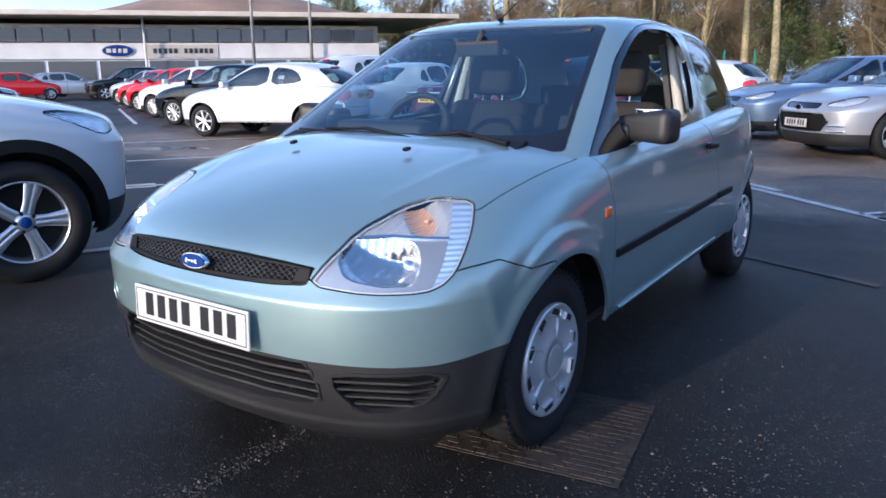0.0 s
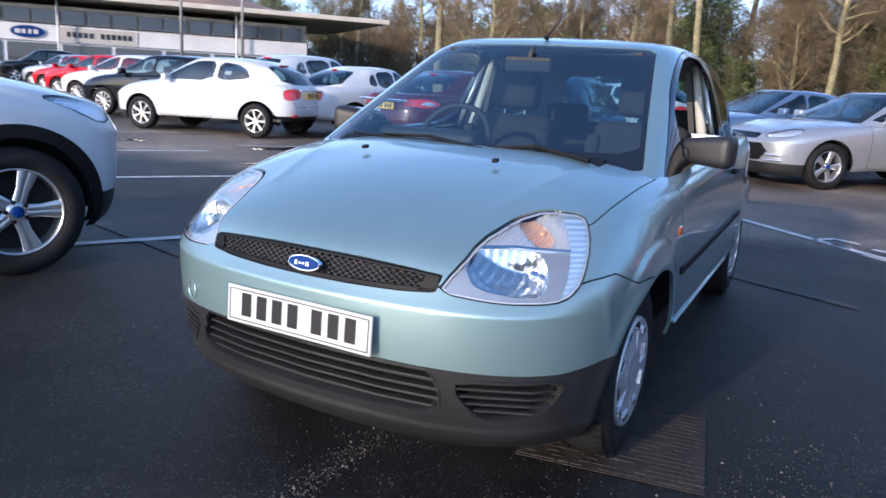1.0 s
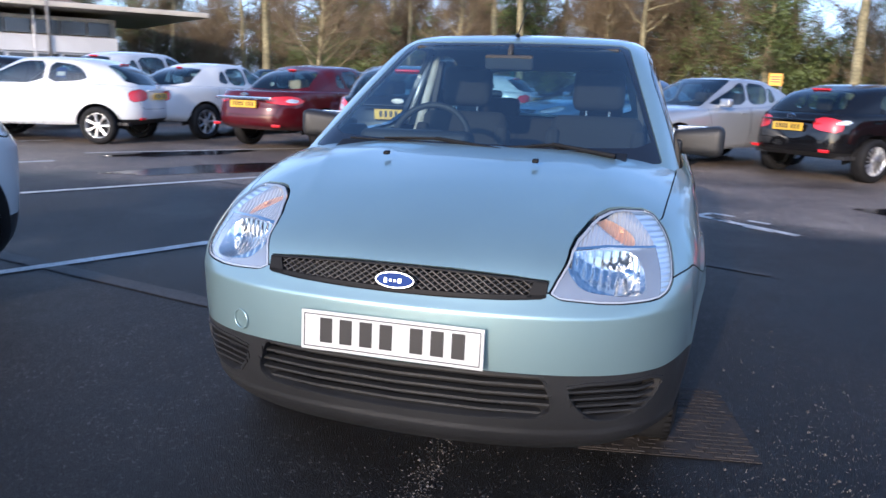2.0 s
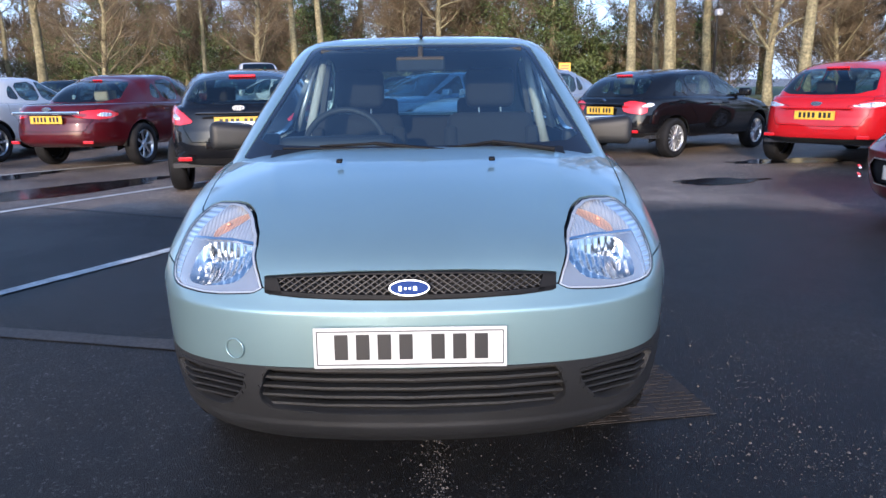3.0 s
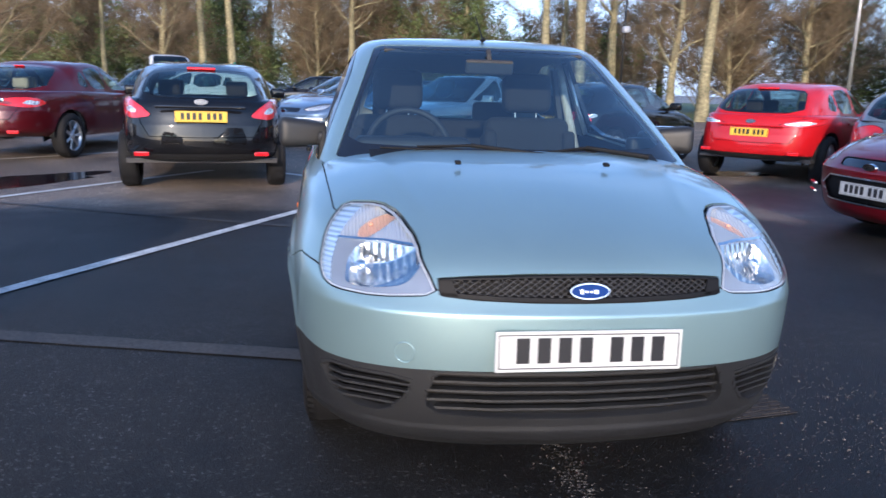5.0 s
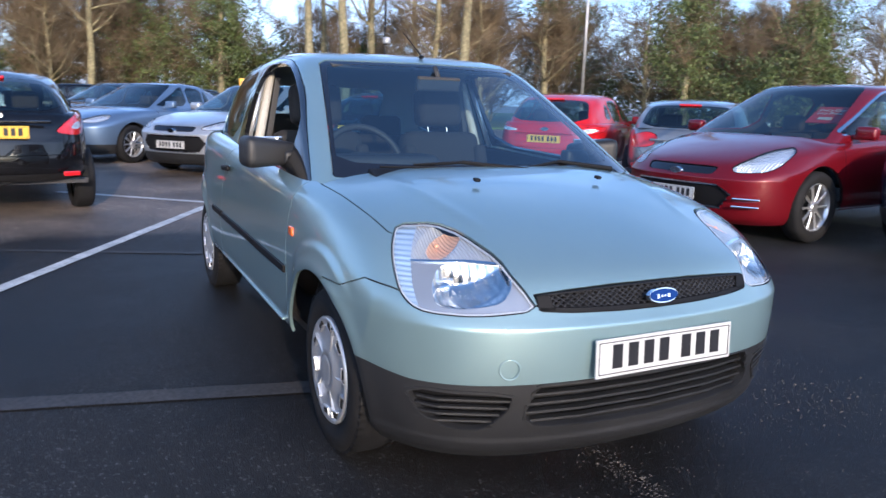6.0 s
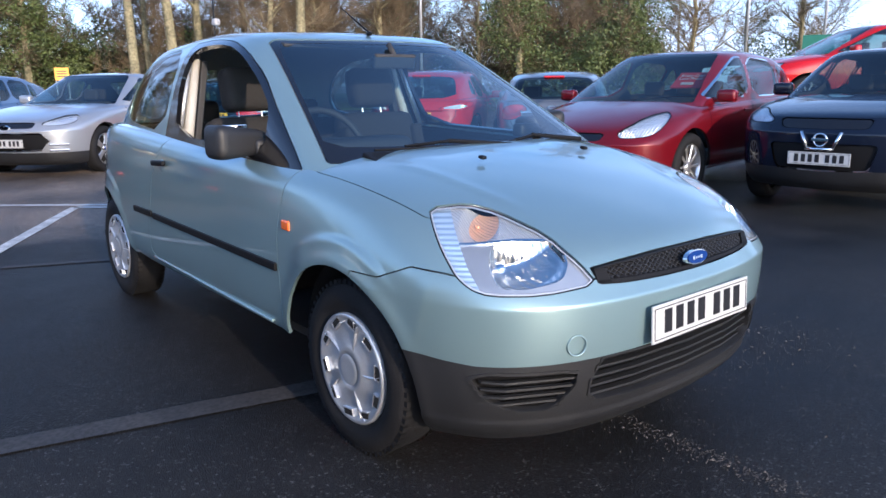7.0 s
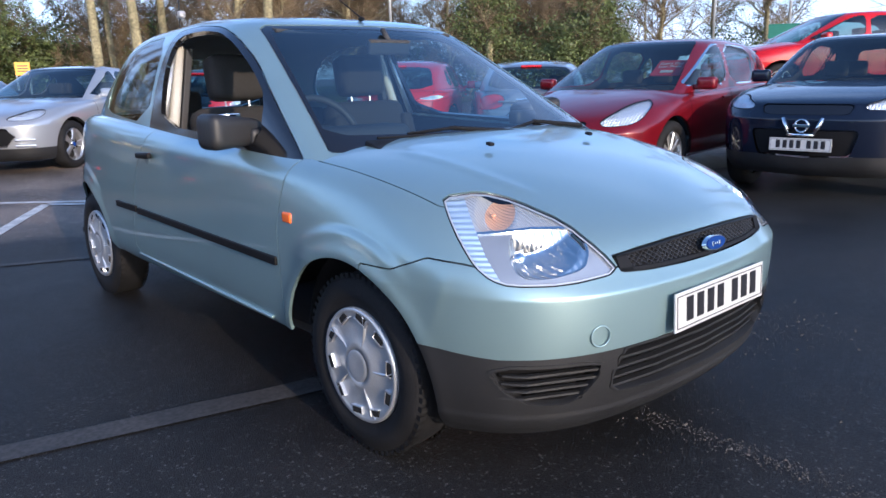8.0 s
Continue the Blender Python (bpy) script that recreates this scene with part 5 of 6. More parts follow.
def blob(x, y, a, b, turn, seed):
    r = random.Random(seed)
    k = [r.uniform(.75, 1.2) for _ in range(22)]
    ca, sa = math.cos(radians(turn)), math.sin(radians(turn))
    return [(x + q * (a * math.cos(t) * ca - b * math.sin(t) * sa), y + q * (a * math.cos(t) * sa + b * math.sin(t) * ca)) for q, t in ((k[i], 2 * math.pi * i / 22) for i in range(22))]


for n, (x, y, a, b, turn) in enumerate(((-4.6, 6.9, 1.5, .45, 55), (-6.2, 8.2, 1.2, .35, 55), (3.4, 6.9, .6, .28, 10), (5.2, 9.0, .9, .35, 10), (-9.5, 6.0, 1.2, .3, 40))):
    sheet("puddle", blob(x, y, a, b, turn, n), M_PUDDLE, "shallow puddle on the asphalt", .005, "puddle")


def stripe(a, b, w, mat=M_LINE, name="bay_line", label="worn white painted parking line", z=.007):
    a, b = Vector((*a, 0)), Vector((*b, 0))
    d = (b - a).normalized()
    n = Vector((-d.y, d.x, 0)) * w / 2
    k = max(1, int((b - a).length / .25))
    rng = random.Random(int(a.x * 100) + 7)
    bm = bmesh.new()
    prev = None
    for i in range(k + 1):
        p = a + (b - a) * i / k
        j = [1 + rng.uniform(-.10, .06) for _ in range(2)]
        row = [bm.verts.new((*(p + n * j[0]).xy, z)), bm.verts.new((*(p - n * j[1]).xy, z))]
        if prev:
            bm.faces.new((prev[0], prev[1], row[1], row[0]))
        prev = row
    return tagged(part(name, bm, mat), label=label, category="marking", kind="structure")


for a, b in (((-3.6, .55), (-.15, 6.95)), ((-6.6, 1.9), (-2.4, 8.5)), ((-7.4, 7.4), (-4.0, 11.2)), ((-9.0, 3.2), (-7.0, 6.4)), ((-12.0, 4.5), (-9.2, 9.0)), ((-.15, 6.95), (1.95, 5.0)),
             ((-24.6, 15.0), (-15.6, 9.9)), ((-1.7, 8.5), (.35, 6.7))):
    stripe(a, b, .10)
stripe((-5.78, 3.2), (-5.52, 3.62), .30, label="thick broken patch of white paint")
for a, b in (((1.15, 5.72), (1.32, 5.92)), ((1.32, 5.92), (1.52, 5.80)), ((1.30, 5.62), (1.46, 5.50)), ((1.62, 5.62), (1.80, 5.50)), ((1.55, 5.28), (1.78, 5.10))):
    stripe(a, b, .07, label="worn white letter stroke painted on asphalt")
stripe((-3.6, 2.05), (-.55, 1.32), .13, M_JOINT, "tar_seam", "pale worn seam in the asphalt", .006)
stripe((-4.0, 5.65), (1.5, 3.4), .06, M_JOINT, "tar_seam", "pale worn seam in the asphalt", .006)


# service cover under the near front wheel: a worn slab with rows of raised studs
cover = empty("service_cover", Matrix.Translation((.74, .90, 0)) @ pose(0, 0, 0, 0, 0, 9) @ Matrix.Diagonal((.93, .93, 1, 1)), label="worn rusty service cover set in the asphalt", category="cover")
bm = bmesh.new()
box(bm, (.64, .64, .002), Matrix.Translation((0, 0, .0040)))
part("plate", bm, M_METAL_COVER, cover)
bm = bmesh.new()
rs = random.Random(3)
for i in range(19):
    for j in range(13):
        x, y = -.295 + j * .0475 + (.024 if i % 2 else 0), -.295 + i * .0328
        if rs.random() < .82 and x < .30:
            box(bm, (.041, .022, .003), Matrix.Translation((x, y, .0060)) @ pose(0, 0, 0, 0, 0, rs.uniform(-3, 3)))
tagged(part("studs", bm, M_METAL_COVER, cover), kind="stuff")
# loose grit and small stones
M_GRIT = material("loose_grit", (.075, .069, .064), .85, grain=.3, grain_scale=40, patch=.4, patch_scale=30)
gv, gf = [], []
rs = np.random.default_rng(4)
for cx, cy, sx_, sy_, n in ((1.32, .80, .16, .42, 900), (1.15, .35, .3, .12, 350), (.15, .25, .22, .16, 120), (.06, .02, .028, .34, 900), (1.14, 2.25, .14, .30, 260), (.9, .35, .35, .12, 160), (-1.2, 1.0, .9, 1.1, 60), (1.2, -.2, .8, .7, 70), (.2, -.9, 1.2, .5, 50), (2.4, 2.0, .8, 1.6, 60), (-.9, -.4, .8, .6, 60), (.7, -.5, .16, .5, 160)):
    for _ in range(n):
        x, y = rs.normal(cx, sx_), rs.normal(cy, sy_)
        r = rs.uniform(.0012, .0036)
        if rs.random() < .012:
            r = .007
        k = len(gv)
        a0 = rs.uniform(0, 6.28)
        gv += [(x + r * math.cos(a0 + t), y + r * math.sin(a0 + t), .006) for t in (0, 1.5, 3.2, 4.8)] + [(x, y, .006 + r * .9)]
        gf += [(k, k + 1, k + 4), (k + 1, k + 2, k + 4), (k + 2, k + 3, k + 4), (k + 3, k, k + 4)]
tagged(piece("grit", gv, gf, M_GRIT, smooth=False), label="loose grit and small stones on the asphalt", category="grit", kind="stuff")


# ---------------------------------------------------------------- parked cars, each set down by one of its wheels
def stand(local, world, turn, z=0.0):
    r = Matrix.Rotation(radians(turn), 4, "Z")
    p = r @ Vector((*local, 0))
    return Matrix.Translation((world[0] - p.x, world[1] - p.y, z)) @ r


P_WHITE = paint("white_paint", (.56, .58, .60), 0, .35)
P_BLACK = material("black_paint", (.004, .004, .005), .5, 0, coat=1.0, Specular_IOR_Level=.05, patch=.04)
P_MAROON = material("maroon_paint", (.065, .004, .007), .35, .1, coat=.9, Specular_IOR_Level=.1, patch=.04)
P_RED = material("red_paint", (.42, .006, .008), .4, 0, coat=.9, Specular_IOR_Level=.1, patch=.04)
P_WINE = material("wine_red_paint", (.125, .004, .009), .35, .2, coat=.9, Specular_IOR_Level=.1, patch=.04)
P_SILVER = paint("silver_paint", (.42, .44, .47), .6, .35)
P_BLUE = paint("pale_blue_paint", (.15, .22, .34), .6, .35)
P_NAVY = material("navy_paint", (.005, .008, .020), .5, 0, coat=1.0, Specular_IOR_Level=.05, patch=.04)
P_GREY = paint("grey_paint", (.22, .24, .26), .6, .35)

SUV = dict(L=4.45, W=1.84, H=1.70, fo=.90, wb=2.69, cowl=1.20, scr=1.95, roof=3.75, tail=4.35, clr=.26, lip=.92, cz=1.10, belt=1.16, r=.36, rims="five")
HATCH = dict(L=4.34, W=1.82, H=1.47, fo=.88, wb=2.64, cowl=1.10, scr=1.90, roof=3.60, tail=4.22, clr=.19, lip=.76, cz=.98, belt=1.04, r=.32)
SALOON = dict(L=4.70, W=1.82, H=1.43, fo=.90, wb=2.72, cowl=1.35, scr=2.15, roof=3.25, tail=4.02, clr=.19, lip=.74, cz=.96, belt=1.0, r=.33, rims="seven")
SMALL = dict(L=4.03, W=1.70, H=1.43, fo=.82, wb=2.47, cowl=1.05, scr=1.80, roof=3.30, tail=3.92, clr=.19, lip=.74, cz=.95, belt=1.02, r=.31, doors=3)
MPV = dict(L=4.77, W=1.88, H=1.56, fo=.95, wb=2.85, cowl=1.10, scr=2.05, roof=4.0, tail=4.62, clr=.20, lip=.70, cz=.98, belt=1.03, r=.34, rims="ten")


def fl(s):
    return (s["W"] / 2 - .02, s["fo"])


def fr(s):
    return (-s["W"] / 2 + .02, s["fo"])


def rr(s):
    return (-s["W"] / 2 + .12, s["fo"] + s["wb"])


CMAX = dict(MPV, L=4.38, W=1.83, wb=2.65, roof=3.65, tail=4.25, paint=P_RED, rp=(.71, -.02), H=1.43, cz=.94, belt=.99, lip=.72, tail_lamp=[(.24, .80), (.50, .77), (.88, .84), (.94, .92), (.55, .92)], tail_clear=[(.30, .82), (.52, .80), (.76, .85), (.55, .885)])
FOCUS = dict(HATCH, L=4.05, fo=.82, wb=2.45, cowl=1.02, scr=1.78, roof=3.34, tail=3.93, H=1.37, lip=.71, cz=.92, belt=.97, r=.305, paint=P_BLACK, rp=(.74, 0), rims="multi", tail_clear=[(.50, .80), (.62, .79), (.72, .84), (.62, .88)])
QASH = dict(SUV, L=4.33, W=1.78, H=1.54, wb=2.63, lip=.86, cz=1.04, belt=1.10, paint=P_NAVY, r=.34, vee=True, fp=-.03)
ESTATE = dict(MPV, paint=P_GREY, H=1.38, lip=.70, cz=.93, belt=.98, roof=4.15, rp=(.70, 0))
parked_car("parked_suv", stand((-.90, .74), (-2.615, .836), 163), dict(SUV, fo=.74, cladding=True, lamp=[(1.02, .80), (.85, .80), (.62, .745), (.52, .66), (.72, .635), (.90, .70)], paint=P_WHITE, mirror=P_WHITE), "white sport utility vehicle with five-spoke alloy wheels")
parked_car("parked_hatchback", stand(fl(SMALL), (-10.65, 8.2), -78.5), dict(SMALL, paint=P_WHITE, rims="seven"), "white three-door hatchback with alloy wheels")
parked_car("parked_saloon", stand(rr(SALOON), (-4.71, 9.95), 169.6), dict(SALOON, paint=P_MAROON, trim=M_SEAT2, rp=(.76, 0), chrome=True, lower=False, tail_lamp=[(.26, .76), (.62, .70), (.78, .78), (.64, .88), (.36, .86)], tail_clear=[(.52, .77), (.66, .75), (.70, .80), (.58, .83)]), "maroon saloon with a chrome boot strip and pale seats")
parked_car("parked_saloon", stand(rr(SALOON), (-7.5, 10.7), 169), dict(SALOON, paint=P_WHITE, lower=False), "white saloon with dark tail lights")
parked_car("parked_hatchback", stand(rr(HATCH), (-1.45, 7.17), 188.5), dict(HATCH, paint=P_BLACK, H=1.41, rp=(.82, 0), tail_clear=[(.50, .80), (.62, .79), (.72, .84), (.62, .88)], tail_lamp=[(.36, .76), (.60, .72), (.80, .80), (.90, .96), (.76, .99), (.52, .90)]), "glossy black five-door hatchback")
parked_car("parked_hatchback", stand(rr(FOCUS), (3.68, 9.79), 129.3), FOCUS, "black five-door hatchback with multi-spoke wheels")
parked_car("parked_mpv", stand(rr(CMAX), (6.08, 7.85), 130), CMAX, "bright red compact people carrier")
parked_car("parked_suv", stand(rr(ESTATE), (7.2, 6.0), 130), ESTATE, "grey estate car with roof rails")
parked_car("parked_mpv", stand(fl(MPV), (4.73, 3.02), -84), dict(MPV, paint=P_WINE, lower=False, brightwork=True, chrome_mouth=True, mouth=[(-.2, .535), (.40, .535), (.50, .46), (.42, .33), (-.2, .32)], lamp=[(.98, .88), (.74, .84), (.44, .71), (.46, .65), (.74, .68)]), "wine red people carrier with chrome window trim")
parked_car("parked_suv", stand((0, 0), (4.72, 1.77), -84), QASH, "dark navy sport utility vehicle with a chrome grille badge")
parked_car("parked_saloon", stand(fl(SALOON), (1.1, 10.2), -48), dict(SALOON, paint=P_SILVER, rims="five", chrome_mouth=True, mouth=[(-.2, .56), (.44, .56), (.52, .47), (.42, .36), (-.2, .35)]), "silver saloon with five-spoke wheels")
parked_car("parked_saloon", stand(fl(SALOON), (-.5, 12.5), -48), dict(SALOON, paint=P_BLUE, rims="ten"), "pale blue saloon with alloy wheels")
parked_car("parked_hatchback", stand(fl(HATCH), (-.7, 17.0), -48), dict(HATCH, paint=P_NAVY), "navy hatchback parked in a row", False)
parked_car("parked_hatchback", stand(fl(HATCH), (10.2, 4.4), -131, .62), dict(HATCH, paint=P_RED), "bright red hatchback raised on a display ramp")
for k, (p, s) in enumerate(((P_BLACK, HATCH), (P_WHITE, HATCH), (P_RED, HATCH), (P_RED, SMALL), (P_SILVER, HATCH))):
    parked_car("parked_hatchback", stand(fl(s), (-14.3 - 3.65 * k, 10.1 + 1.9 * k), -78.5), dict(s, paint=p), ("black", "white", "red", "red", "silver")[k] + " hatchback in a row of parked cars", False)
for x, y, turn, p, s, word in ((-39.6, 18.9, 154, P_RED, HATCH, "red hatchback"), (-38.7, 20.9, 154, P_SILVER, HATCH, "silver hatchback"), (-35.6, 22.4, -26, P_BLACK, SUV, "black sport utility vehicle"),
                               (-24.5, 10.5, 150, P_NAVY, HATCH, "dark blue hatchback"), (-12.5, 16.5, 169, P_WHITE, SUV, "white sport utility vehicle"), (-7.5, 18.5, 0, P_NAVY, HATCH, "dark blue hatchback"),
                               (-10.0, 18.8, 0, P_BLACK, HATCH, "black hatchback"), (-4.9, 18.0, -10, P_SILVER, HATCH, "silver hatchback"), (-2.9, 24.4, -95, P_BLACK, HATCH, "black hatchback"), (-5.9, 18.6, -103, P_WHITE, HATCH, "white hatchback"), (-5.6, 26, 20, P_WHITE, dict(SUV, H=2.1, L=5.0, cz=1.25, belt=1.3), "white van"), (1.5, 22, -48, P_NAVY, SALOON, "dark blue saloon")):
    parked_car("parked_car", stand((0, 2.1) if x < -30 else fl(s), (x, y), turn), dict(s, paint=p), word + " parked in the car park", False)

mpv = bpy.data.objects["parked_mpv.001"]
M_NOTICE = material("red_notice", (.42, .03, .04), .5, patch=.05)
bm = bmesh.new()
box(bm, (.34, .012, .30), Matrix.Translation((.46, 1.74, 1.20)) @ pose(0, 0, 0, -58, 0, 0))
notice = part("windscreen_notice", bm, M_NOTICE, mpv, "red price notice with white lettering")
for words, dz in (("Every Day", .06), ("Low Price", .0)):
    text = bpy.data.curves.new("words", "FONT")
    text.body, text.size, text.align_x = words, .066, "CENTER"
    text.extrude = .001
    holder = bpy.data.objects.new("words", text)
    words_ob = new("writing", bpy.data.meshes.new_from_object(holder))
    bpy.data.objects.remove(holder)
    words_ob.data.materials.clear()
    words_ob.data.materials.append(M_PLATE_W)
    words_ob.parent = notice
    words_ob.matrix_local = Matrix.Translation((.46, 1.74, 1.20)) @ pose(0, 0, 0, -58, 0, 0) @ Matrix.Translation((0, -.010, dz)) @ pose(0, 0, 0, 90, 0, 0)
for dz, w in ((-.08, .14),):
    bm = bmesh.new()
    box(bm, (w, .006, .045 if dz < 0 else .03), Matrix.Translation((.46, 1.74, 1.20)) @ pose(0, 0, 0, -58, 0, 0) @ Matrix.Translation((0, -.010, dz)))
    part("bar", bm, M_PLATE_W, notice)
seat_car = bpy.data.objects["parked_hatchback"]
bm = bmesh.new()
box(bm, (.006, .16, .17), Matrix.Translation((.675, 2.66, 1.16)) @ pose(0, 0, 0, 0, -22, 0))
sticker = part("window_notice", bm, M_BADGE, seat_car, "small blue and white window notice")
bm = bmesh.new()
box(bm, (.006, .13, .07), Matrix.Translation((.688, 2.66, 1.14)) @ pose(0, 0, 0, 0, -22, 0))
part("bar", bm, M_PLATE_W, sticker)

car = main_car()
front_details(car)
main_cabin(car)
main_inside(car)
main_outside(car)

# ---------------------------------------------------------------- woodland
M_BARK = material("lit_bark", (.215, .19, .105), .9, grain=.4, grain_scale=9, patch=.35, patch_scale=1.2, bump=.6)
M_TWIG = material("brown_twigs", (.155, .117, .068), .9, patch=.3, patch_scale=.6)
M_LEAF = material("ivy_leaves", (.085, .110, .030), .6, patch=.5, patch_scale=1.5)


def prism(v, f, a, b, ra, rb, sides=3):
    a, b = np.array(a), np.array(b)
    d = b - a
    d /= np.linalg.norm(d) + 1e-9
    u = np.cross(d, (.3, .5, .81))
    u /= np.linalg.norm(u) + 1e-9
    w = np.cross(d, u)
    n = len(v)
    for p, r in ((a, ra), (b, rb)):
        for k in range(sides):
            t = 2 * math.pi * k / sides
            v.append(p + r * (math.cos(t) * u + math.sin(t) * w))
    for k in range(sides):
        q = (k + 1) % sides
        f.append((n + k, n + q, n + sides + q, n + sides + k))


def tree_parts(seed, height, r0, spread, first, limbs, leaves):
    """Trunk and limbs, twigs, and ivy or evergreen leaves."""
    rng = np.random.default_rng(seed)
    tv, tf, wv, wf, lv, lf = [], [], [], [], [], []
    p, pts = np.zeros(3), []
    lean = rng.normal(0, .02, 2)
    for k in range(9):
        z = height * k / 8
        pts.append(np.array((lean[0] * z + rng.normal(0, .06) * (k > 0), lean[1] * z + rng.normal(0, .06) * (k > 0), z)))
    rad = lambda z: r0 * (1 - .85 * z / height)
    for a, b in zip(pts, pts[1:]):
        prism(tv, tf, a, b, rad(a[2]) * (1.25 if a[2] == 0 else 1), rad(b[2]), 9)
    at = lambda z: np.array([np.interp(z, [q[2] for q in pts], [q[i] for q in pts]) for i in range(3)])
    for k in range(limbs):
        z = height * (first + (1 - first) * (k + rng.uniform(0, 1)) / limbs)
        a = at(z)
        ang = rng.uniform(0, 2 * math.pi)
        ln = spread * (1.15 - .8 * z / height) * rng.uniform(.6, 1.2)
        d = np.array((math.cos(ang), math.sin(ang), rng.uniform(.3, 1.1)))
        d /= np.linalg.norm(d)
        q, rr_ = a, rad(z) * .45
        for s in range(3):
            q2 = q + d * ln / 3
            prism(tv, tf, q, q2, rr_ * (1 - .28 * s), rr_ * (1 - .28 * (s + 1)), 5)
            for t in range(5):
                b0 = q + (q2 - q) * rng.uniform(0, 1)
                d2 = d + rng.normal(0, .55, 3) + (0, 0, .25)
                d2 /= np.linalg.norm(d2)
                l2 = ln * rng.uniform(.18, .38)
                b1 = b0 + d2 * l2
                prism(wv, wf, b0, b1, .018, .010)
                for _ in range(5):
                    c0 = b0 + (b1 - b0) * rng.uniform(.2, 1)
                    d3 = d2 + rng.normal(0, .6, 3)
                    d3 /= np.linalg.norm(d3)
                    c1 = c0 + d3 * rng.uniform(.35, .9)
                    prism(wv, wf, c0, c1, .009, .004)
                    for _ in range(2):
                        e0 = c0 + (c1 - c0) * rng.uniform(.2, 1)
                        d4 = d3 + rng.normal(0, .7, 3)
                        e1 = e0 + d4 / np.linalg.norm(d4) * rng.uniform(.2, .55)
                        prism(wv, wf, e0, e1, .006, .003)
            d = d + rng.normal(0, .2, 3) + (0, 0, .12)
            d /= np.linalg.norm(d)
            q = q2
    if leaves:
        # clumps of leaves along the trunk and limbs
        clumps = rng.normal(0, 1, (int(leaves / 60), 3)) * (spread * .42, spread * .42, height * .17) + (0, 0, height * .45)
        clumps[:, 2] = np.clip(clumps[:, 2], .4, height)
        for c in clumps:
            for _ in range(60):
                o = c + rng.normal(0, .30, 3) * (1, 1, .8)
                u, w = rng.normal(0, 1, 3), rng.normal(0, 1, 3)
                u, w = u / np.linalg.norm(u) * .085, w / np.linalg.norm(w) * .06
                n = len(lv)
                lv.extend((o - u, o + w, o + u, o - w))
                lf.append((n, n + 1, n + 2, n + 3))
    return (tv, tf), (wv, wf), (lv, lf)


def tree(name, label, *shape):
    t = empty(name, Matrix.Translation((0, 0, -50)), label=label, category="tree", group="trees of the wood")
    a, b, c = tree_parts(*shape)
    piece("trunk", *a, M_BARK, t)
    tagged(piece("twig", *b, M_TWIG, t, smooth=False), kind="stuff")
    if c[0]:
        tagged(piece("leaves", *c, M_LEAF, t, smooth=False), kind="stuff")
    return t


KINDS = [tree("bare_tree", "tall bare winter tree with brown twigs", 11, 15, .24, 3.6, .28, 24, 0), tree("bare_tree", "bare tree with a pale trunk and many branches", 12, 13, .20, 3.4, .16, 28, 0),
         tree("bare_tree", "slender bare winter tree", 13, 17, .22, 2.8, .42, 18, 0), tree("bare_tree", "low spreading bare tree", 14, 9, .16, 3.8, .10, 32, 0),
         tree("evergreen_tree", "dark evergreen tree with dense leaves", 15, 9, .18, 3.4, .08, 14, 12000), tree("ivy_tree", "bare tree clad in dark ivy", 16, 14, .22, 2.0, .15, 18, 7800),
         tree("thicket", "dense brown leafless thicket", 17, 6.5, .07, 4.6, .02, 46, 0), tree("holly_bush", "dense dark green holly bush", 18, 5.5, .08, 4.2, .05, 10, 10200),
         tree("mossy_tree", "tall mossy pale-trunked tree", 19, 17, .26, 3.4, .40, 20, 0)]
rng, thin = random.Random(5), random.Random(9)


def plant(kind, x, y, s, turn):
    copy_thing(KINDS[kind], Matrix.Translation((x, y, -.05)) @ pose(0, 0, 0, 0, 0, turn) @ Matrix.Scale(s, 4))


EDGE = [(-62, 66), (-44, 64), (-28, 60), (-12, 52), (2, 46), (14, 42), (26, 36), (36, 27), (42, 14), (46, 0), (50, -16)]


def along(u):
    i = min(int(u), len(EDGE) - 2)
    t = u - i
    return tuple(EDGE[i][k] + (EDGE[i + 1][k] - EDGE[i][k]) * t for k in (0, 1))


for row, (back, n) in enumerate(((0, 24), (4, 28), (9, 26), (2.5, 34), (6, 28), (14, 14))):
    for k in range(n):
        x, y = along((k + rng.uniform(.1, .9)) / n * (len(EDGE) - 1))
        r = math.hypot(x, y)
        b = back + rng.uniform(-1.5, 1.5)
        if k / n > .72 and row in (1, 2, 5) and rng.random() < .6:
            continue
        gap = 13 < math.degrees(math.atan2(y + 1, x + 2)) < 33 and row > 0 and thin.random() < .75
        kind = rng.choice(((0, 1, 2, 3, 0, 5), (0, 1, 2, 5, 5, 3, 4), (0, 1, 2, 4, 5), (6, 6, 7), (6, 7, 4), (0, 1, 6))[row])
        gap = gap or (40 < math.degrees(math.atan2(y + 1, x + 2)) < 75 and row in (1, 2, 5) and thin.random() < .5)
        size, turn = rng.uniform(.85, 1.2), rng.uniform(0, 360)
        if not gap:
            plant(kind, x * (1 + b / r), y * (1 + b / r), size, turn)
for kind, x, y, s in ((8, 8.8, 33.1, .9), (8, 10.4, 32.7, 1.0), (8, 15.7, 30.6, 1.05), (1, 14.6, 31.6, 1.0), (3, -17, 36.5, 1.1), (2, -13.5, 42, .7), (1, -10, 40, 1.0), (0, -21, 38, 1.1), (8, 11.6, 36, .8),
                      (8, -6.5, 40, .9), (8, -8.2, 41, .9), (5, 25, 25.5, .9), (5, 28.5, 21.5, .8), (7, 28, 22.5, .9)):
    plant(kind, x, y, s, 40 * x)
for k in KINDS:
    k.matrix_world = Matrix.Translation((60 + 4 * KINDS.index(k), 60, 0))

